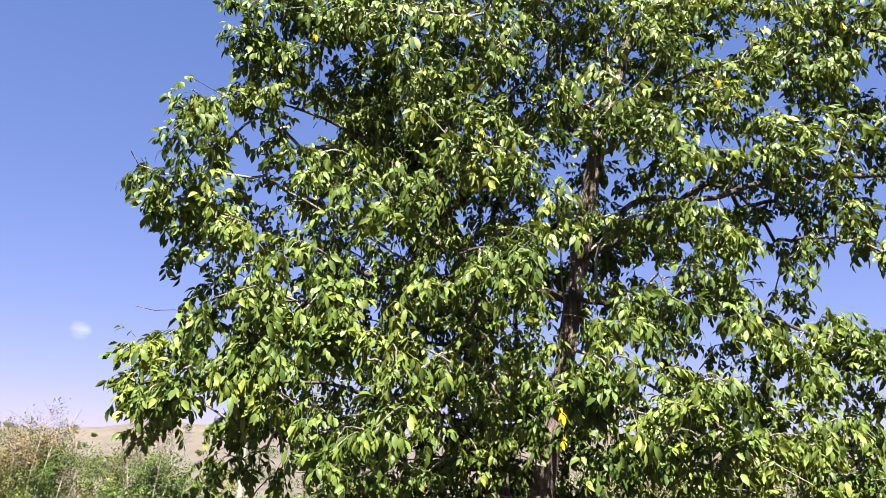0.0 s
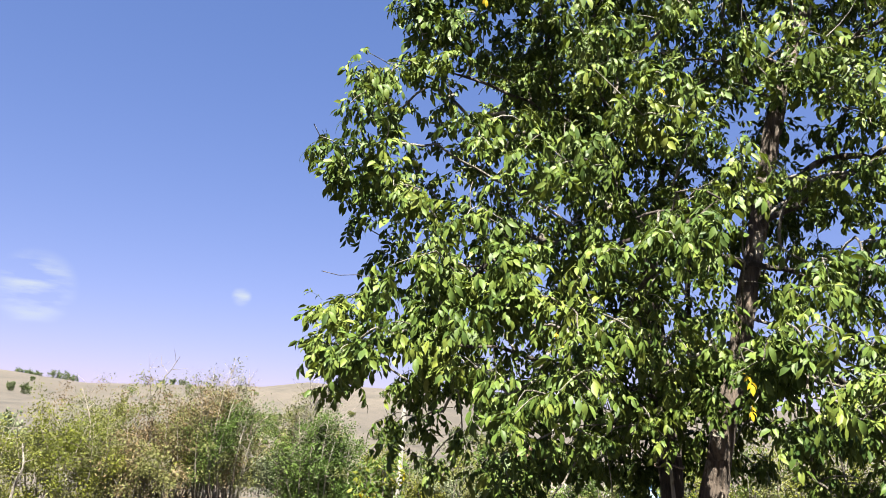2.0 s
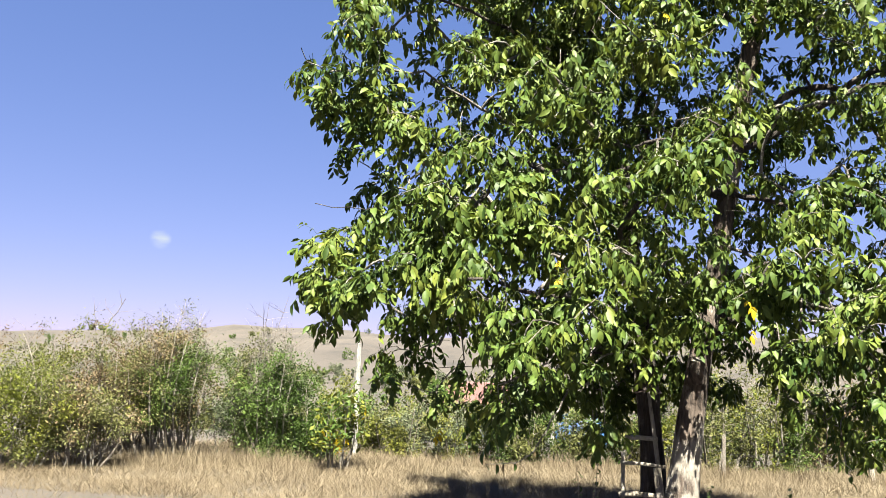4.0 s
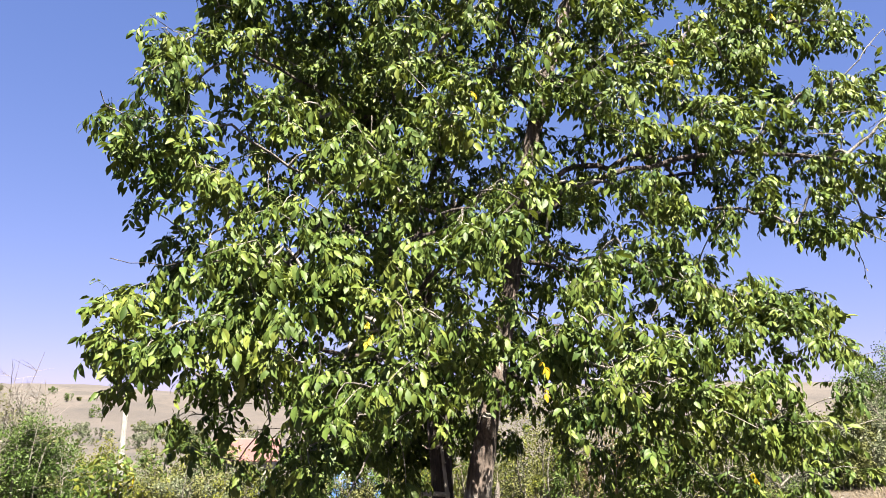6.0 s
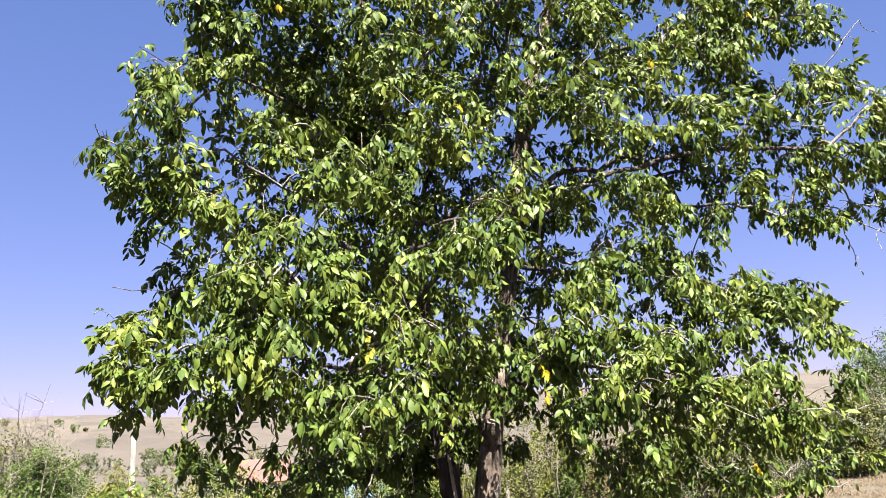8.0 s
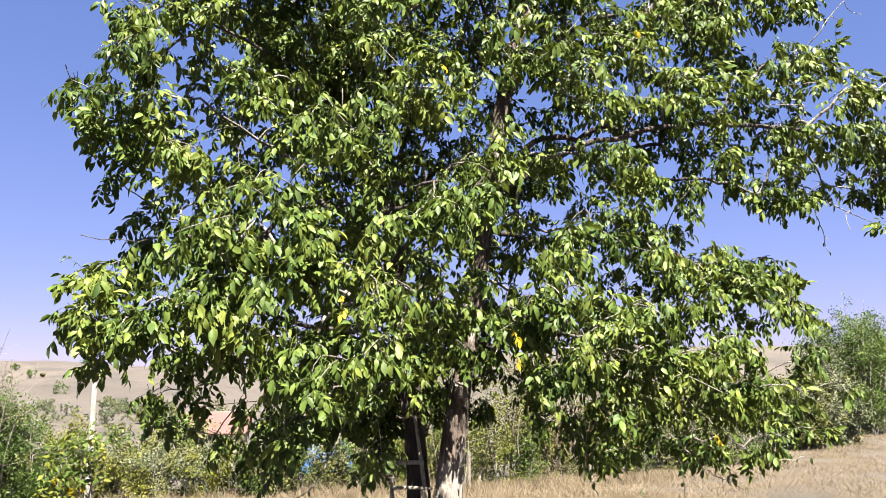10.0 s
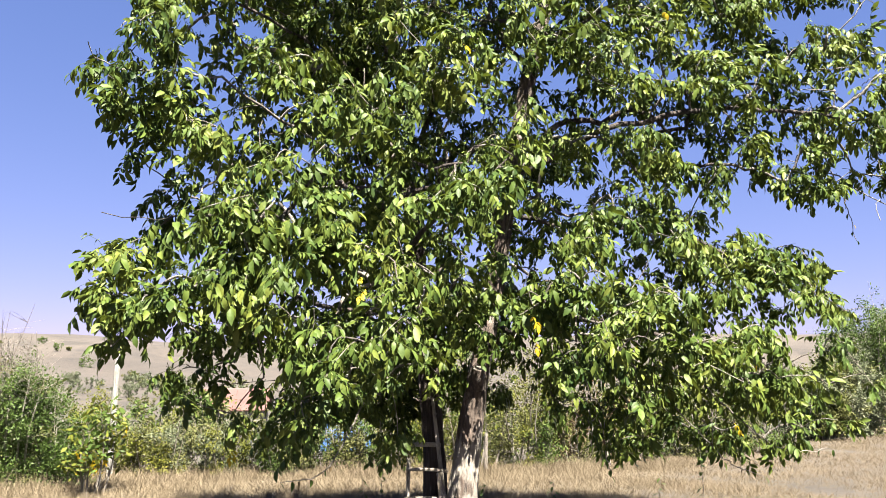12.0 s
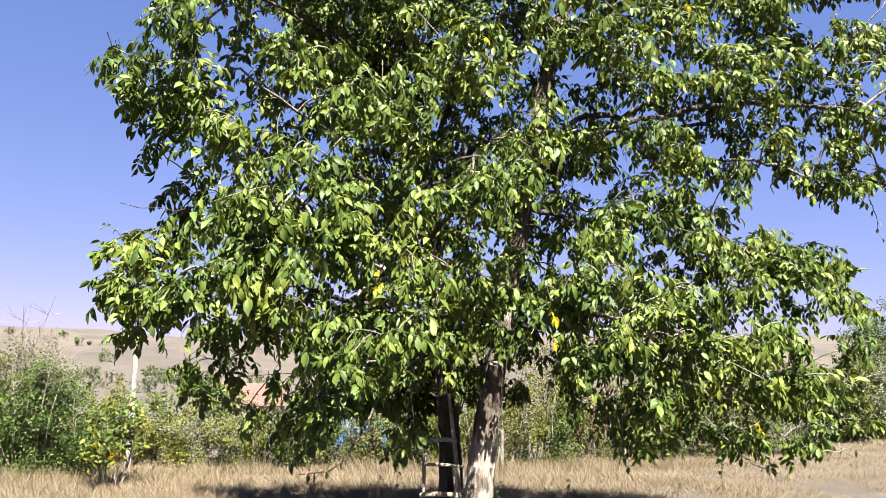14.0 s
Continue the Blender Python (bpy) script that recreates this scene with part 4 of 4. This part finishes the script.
# ---- posts, ladder, tarpaulin, house ----
def bevelled_box(cx, cy, cz, sx, sy, sz, bevel=0.01, turn=None):
    bm = bmesh.new()
    bmesh.ops.create_cube(bm, size=1)
    bmesh.ops.scale(bm, vec=(sx, sy, sz), verts=bm.verts)
    bmesh.ops.bevel(bm, geom=bm.edges[:], offset=bevel, segments=2, affect="EDGES")
    if turn is not None:
        bmesh.ops.rotate(bm, cent=(0, 0, 0), matrix=turn.to_3x3(), verts=bm.verts)
    bmesh.ops.translate(bm, vec=(cx, cy, cz), verts=bm.verts)
    return bm


def post(label, x, y, tall, wide, lean, mat):
    thing = empty("fence_post", x, y, on_ground(x, y), label, "post", "old fence posts")
    line = [(lean * s * tall, 0.01 * math.sin(4 * s), tall * s - 0.1 * (s == 0)) for s in np.linspace(0, 1, 14)]
    v, f = tube_arrays(line, np.interp(np.linspace(0, 1, 14), (0, 0.94, 1), (wide * 0.62, wide * 0.5, wide * 0.36)), 8, 0.10, x)
    top = np.arange(len(v) - 8, len(v))
    child("shaft", arrays_mesh("shaft", v, f, mat), thing)
    cap = mesh_from("cap", v[top].tolist(), [tuple(range(8))], mat)
    child("cap", cap, thing)
    return thing


post("slim pale concrete fence post among low shrubs", -5.0, 14.7, 2.12, 0.09, 0.004, CONCRETE)
# this post's twig bark is darker than WOOD, to stand in for shade on it
post("short weathered grey fence post leaning by a shrub", 1.57, 14.2, 0.72, 0.065, 0.03, GREY_TWIG)
post("thin weathered grey fence post behind dry grass", 4.07, 14.6, 0.7, 0.07, -0.02, WOOD)
post("pale grey post standing beside a blue tarpaulin", -1.45, 24.0, 0.95, 0.2, 0.05, CONCRETE)

ladder = empty("ladder", -0.4, 7.98, 0, "rough home-made ladder of weathered poles against the trunk", "ladder")


def pole(name, line, r0, r1, mat=WOOD, seed=1.0):
    pts = spline(line, 6)
    v, f = tube_arrays(pts - np.array((-0.4, 7.98, 0)), np.linspace(r0, r1, len(pts)), 9, 0.12, seed)
    return child(name, arrays_mesh(name, v, f, mat), ladder)


pole("rail", [(-0.60, 7.84, -0.05), (-0.585, 7.86, 0.35), (-0.57, 7.9, 0.8)], 0.024, 0.018, seed=2.0)
pole("rail", [(-0.20, 7.80, -0.05), (-0.225, 7.86, 0.4), (-0.27, 7.95, 0.9), (-0.32, 8.04, 1.38)], 0.030, 0.016, seed=5.0)
pole("rung", [(-0.62, 7.85, 0.415), (-0.4, 7.85, 0.42), (-0.18, 7.85, 0.40)], 0.026, 0.022, seed=3.0)
pole("rung", [(-0.60, 7.87, 0.70), (-0.4, 7.87, 0.695), (-0.18, 7.88, 0.675)], 0.017, 0.015, seed=4.0)
pole("rung", [(-0.55, 7.93, 0.925), (-0.4, 7.93, 0.93), (-0.25, 7.94, 0.92)], 0.024, 0.022, seed=6.0)
plank = bevelled_box(0, 0, 0, 0.07, 0.02, 0.62, 0.004, pose(0, 0, 0, -8, -5, 0))
bmesh.ops.translate(plank, vec=(0.16, -0.16, 0.36), verts=plank.verts)
part("plank", plank, WOOD, ladder, "pale split plank")

# wire bound round the dark trunk
wire = empty("wire_loop", -0.32, 8.2, 1.36, "dark wire loop bound round the trunk", "wire")
ring = [(0.135 * math.cos(a), 0.135 * math.sin(a), 0.012 * math.sin(3 * a)) for a in np.linspace(0, 2 * math.pi, 40)]
v, f = tube_arrays(ring, np.full(40, 0.009), 6)
child("loop", arrays_mesh("loop", v, f, ROPE), wire)

# blue sheet over a heap
tarp_z = on_ground(-0.55, 25.8)
tarp = empty("tarpaulin", -0.55, 25.8, tarp_z, "bright blue plastic tarpaulin draped over a heap", "tarpaulin")
tv, tf = [], []
for i in range(33):
    for j in range(25):
        u, w = i / 16 - 1, j / 12 - 1
        fold = noise.noise(Vector((u * 3, w * 3, 1.0))) * 0.08
        hump = max(0.0, 1 - u**4) * max(0.0, 1 - w**4)
        tv.append((u * 0.85, w * 0.6, max(0.01, 1.08 * hump**0.5 + fold * (0.3 + hump))))
for i in range(32):
    for j in range(24):
        a = i * 25 + j
        tf.append((a, a + 25, a + 26, a + 1))
child("sheet", mesh_from("sheet", tv, tf, TARP_BLUE), tarp)

# farmhouse beyond the scrub
hx, hy = -6.0, 47.0
hz = on_ground(hx, hy) - 0.1
house = empty("farmhouse", hx, hy, hz, "small pale plastered farmhouse with a red sheet roof", "house")
WALL_TOP, HALF_X, HALF_Y = -0.35 - hz, 1.6, 2.4
for name, args in (("wall", (0, -HALF_Y + 0.125, WALL_TOP / 2, 2 * HALF_X, 0.25, WALL_TOP)), ("wall", (0, HALF_Y - 0.125, WALL_TOP / 2, 2 * HALF_X, 0.25, WALL_TOP)),
                   ("wall", (-HALF_X + 0.125, 0, WALL_TOP / 2, 0.25, 2 * HALF_Y - 0.5, WALL_TOP)), ("wall", (HALF_X - 0.125, 0, WALL_TOP / 2, 0.25, 2 * HALF_Y - 0.5, WALL_TOP))):
    part(name, bevelled_box(*args), PLASTER, house)
for sgn in (-1, 1):
    slope = bevelled_box(0, 0, 0, 2 * HALF_X + 0.6, 2.95, 0.06, 0.01, pose(0, 0, 0, sgn * -23, 0, 0))
    bmesh.ops.translate(slope, vec=(0, sgn * 1.32, WALL_TOP + 0.5), verts=slope.verts)
    roof = part("roof", slope, ROOF_RED, house, "red sheet roof")
    for q in np.arange(-1.8, 1.9, 0.45):
        seam = bevelled_box(0, 0, 0, 0.04, 2.95, 0.05, 0.008, pose(0, 0, 0, sgn * -23, 0, 0))
        bmesh.ops.translate(seam, vec=(q, sgn * 1.32, WALL_TOP + 0.55), verts=seam.verts)
        part("seam", seam, ROOF_RED, roof)
for q in (-0.8, 0.7):
    win = part("window", bevelled_box(q, -HALF_Y - 0.01, 1.5, 0.9, 0.05, 1.0), PLASTER, house, "window frame")
    part("pane", bevelled_box(q, -HALF_Y - 0.03, 1.5, 0.78, 0.03, 0.88, 0.004), GLASS_DARK, win)


# ---- suckers in the grass ----
def sucker(label, x, y, tall, lean, seed):
    """A thin upright shoot with small dark leaves along it."""
    g = np.random.default_rng(seed)
    thing = empty("sucker_shoot", x, y, 0, label, "shoot", "shoots under the tree")
    line = spline([(0, 0, -0.03), (lean * 0.4, 0.01, tall * 0.55), (lean, 0, tall)], 7)
    v, f = tube_arrays(line, np.linspace(0.006, 0.002, len(line)), 5)
    child("stem", arrays_mesh("stem", v, f, TWIG), thing)
    for s in np.arange(0.25, 1.01, 0.07):
        lv, lf = leaflet(g.uniform(0.05, 0.085), g.uniform(0.025, 0.04), 0.6, 0.3)
        p = line[int(s * (len(line) - 1))]
        child("leaf", arrays_mesh("leaf", lv, lf, DEEP), thing, at=Matrix.Translation(p) @ Matrix.Rotation(g.uniform(0, 6.3), 4, "Z") @ Matrix.Rotation(g.uniform(-0.3, 0.7), 4, "Y"))
    return thing


sucker("thin walnut sucker with small dark leaves", 1.2, 9.0, 0.42, 0.05, 1)
sucker("thin walnut sucker with small dark leaves", 1.32, 9.05, 0.30, -0.06, 2)
sucker("tall walnut sucker with drooping dark leaves", 1.82, 6.5, 0.98, -0.04, 3)
sucker("thin walnut sucker with small dark leaves", 0.45, 9.3, 0.36, 0.04, 4)
sucker("reddish walnut sucker with small leaves", -0.82, 8.3, 0.66, 0.03, 5)
sucker("reddish walnut sucker with small leaves", -0.95, 8.35, 0.58, -0.05, 6)
sucker("thin walnut sucker with small dark leaves", 1.55, 6.9, 0.75, 0.05, 7)
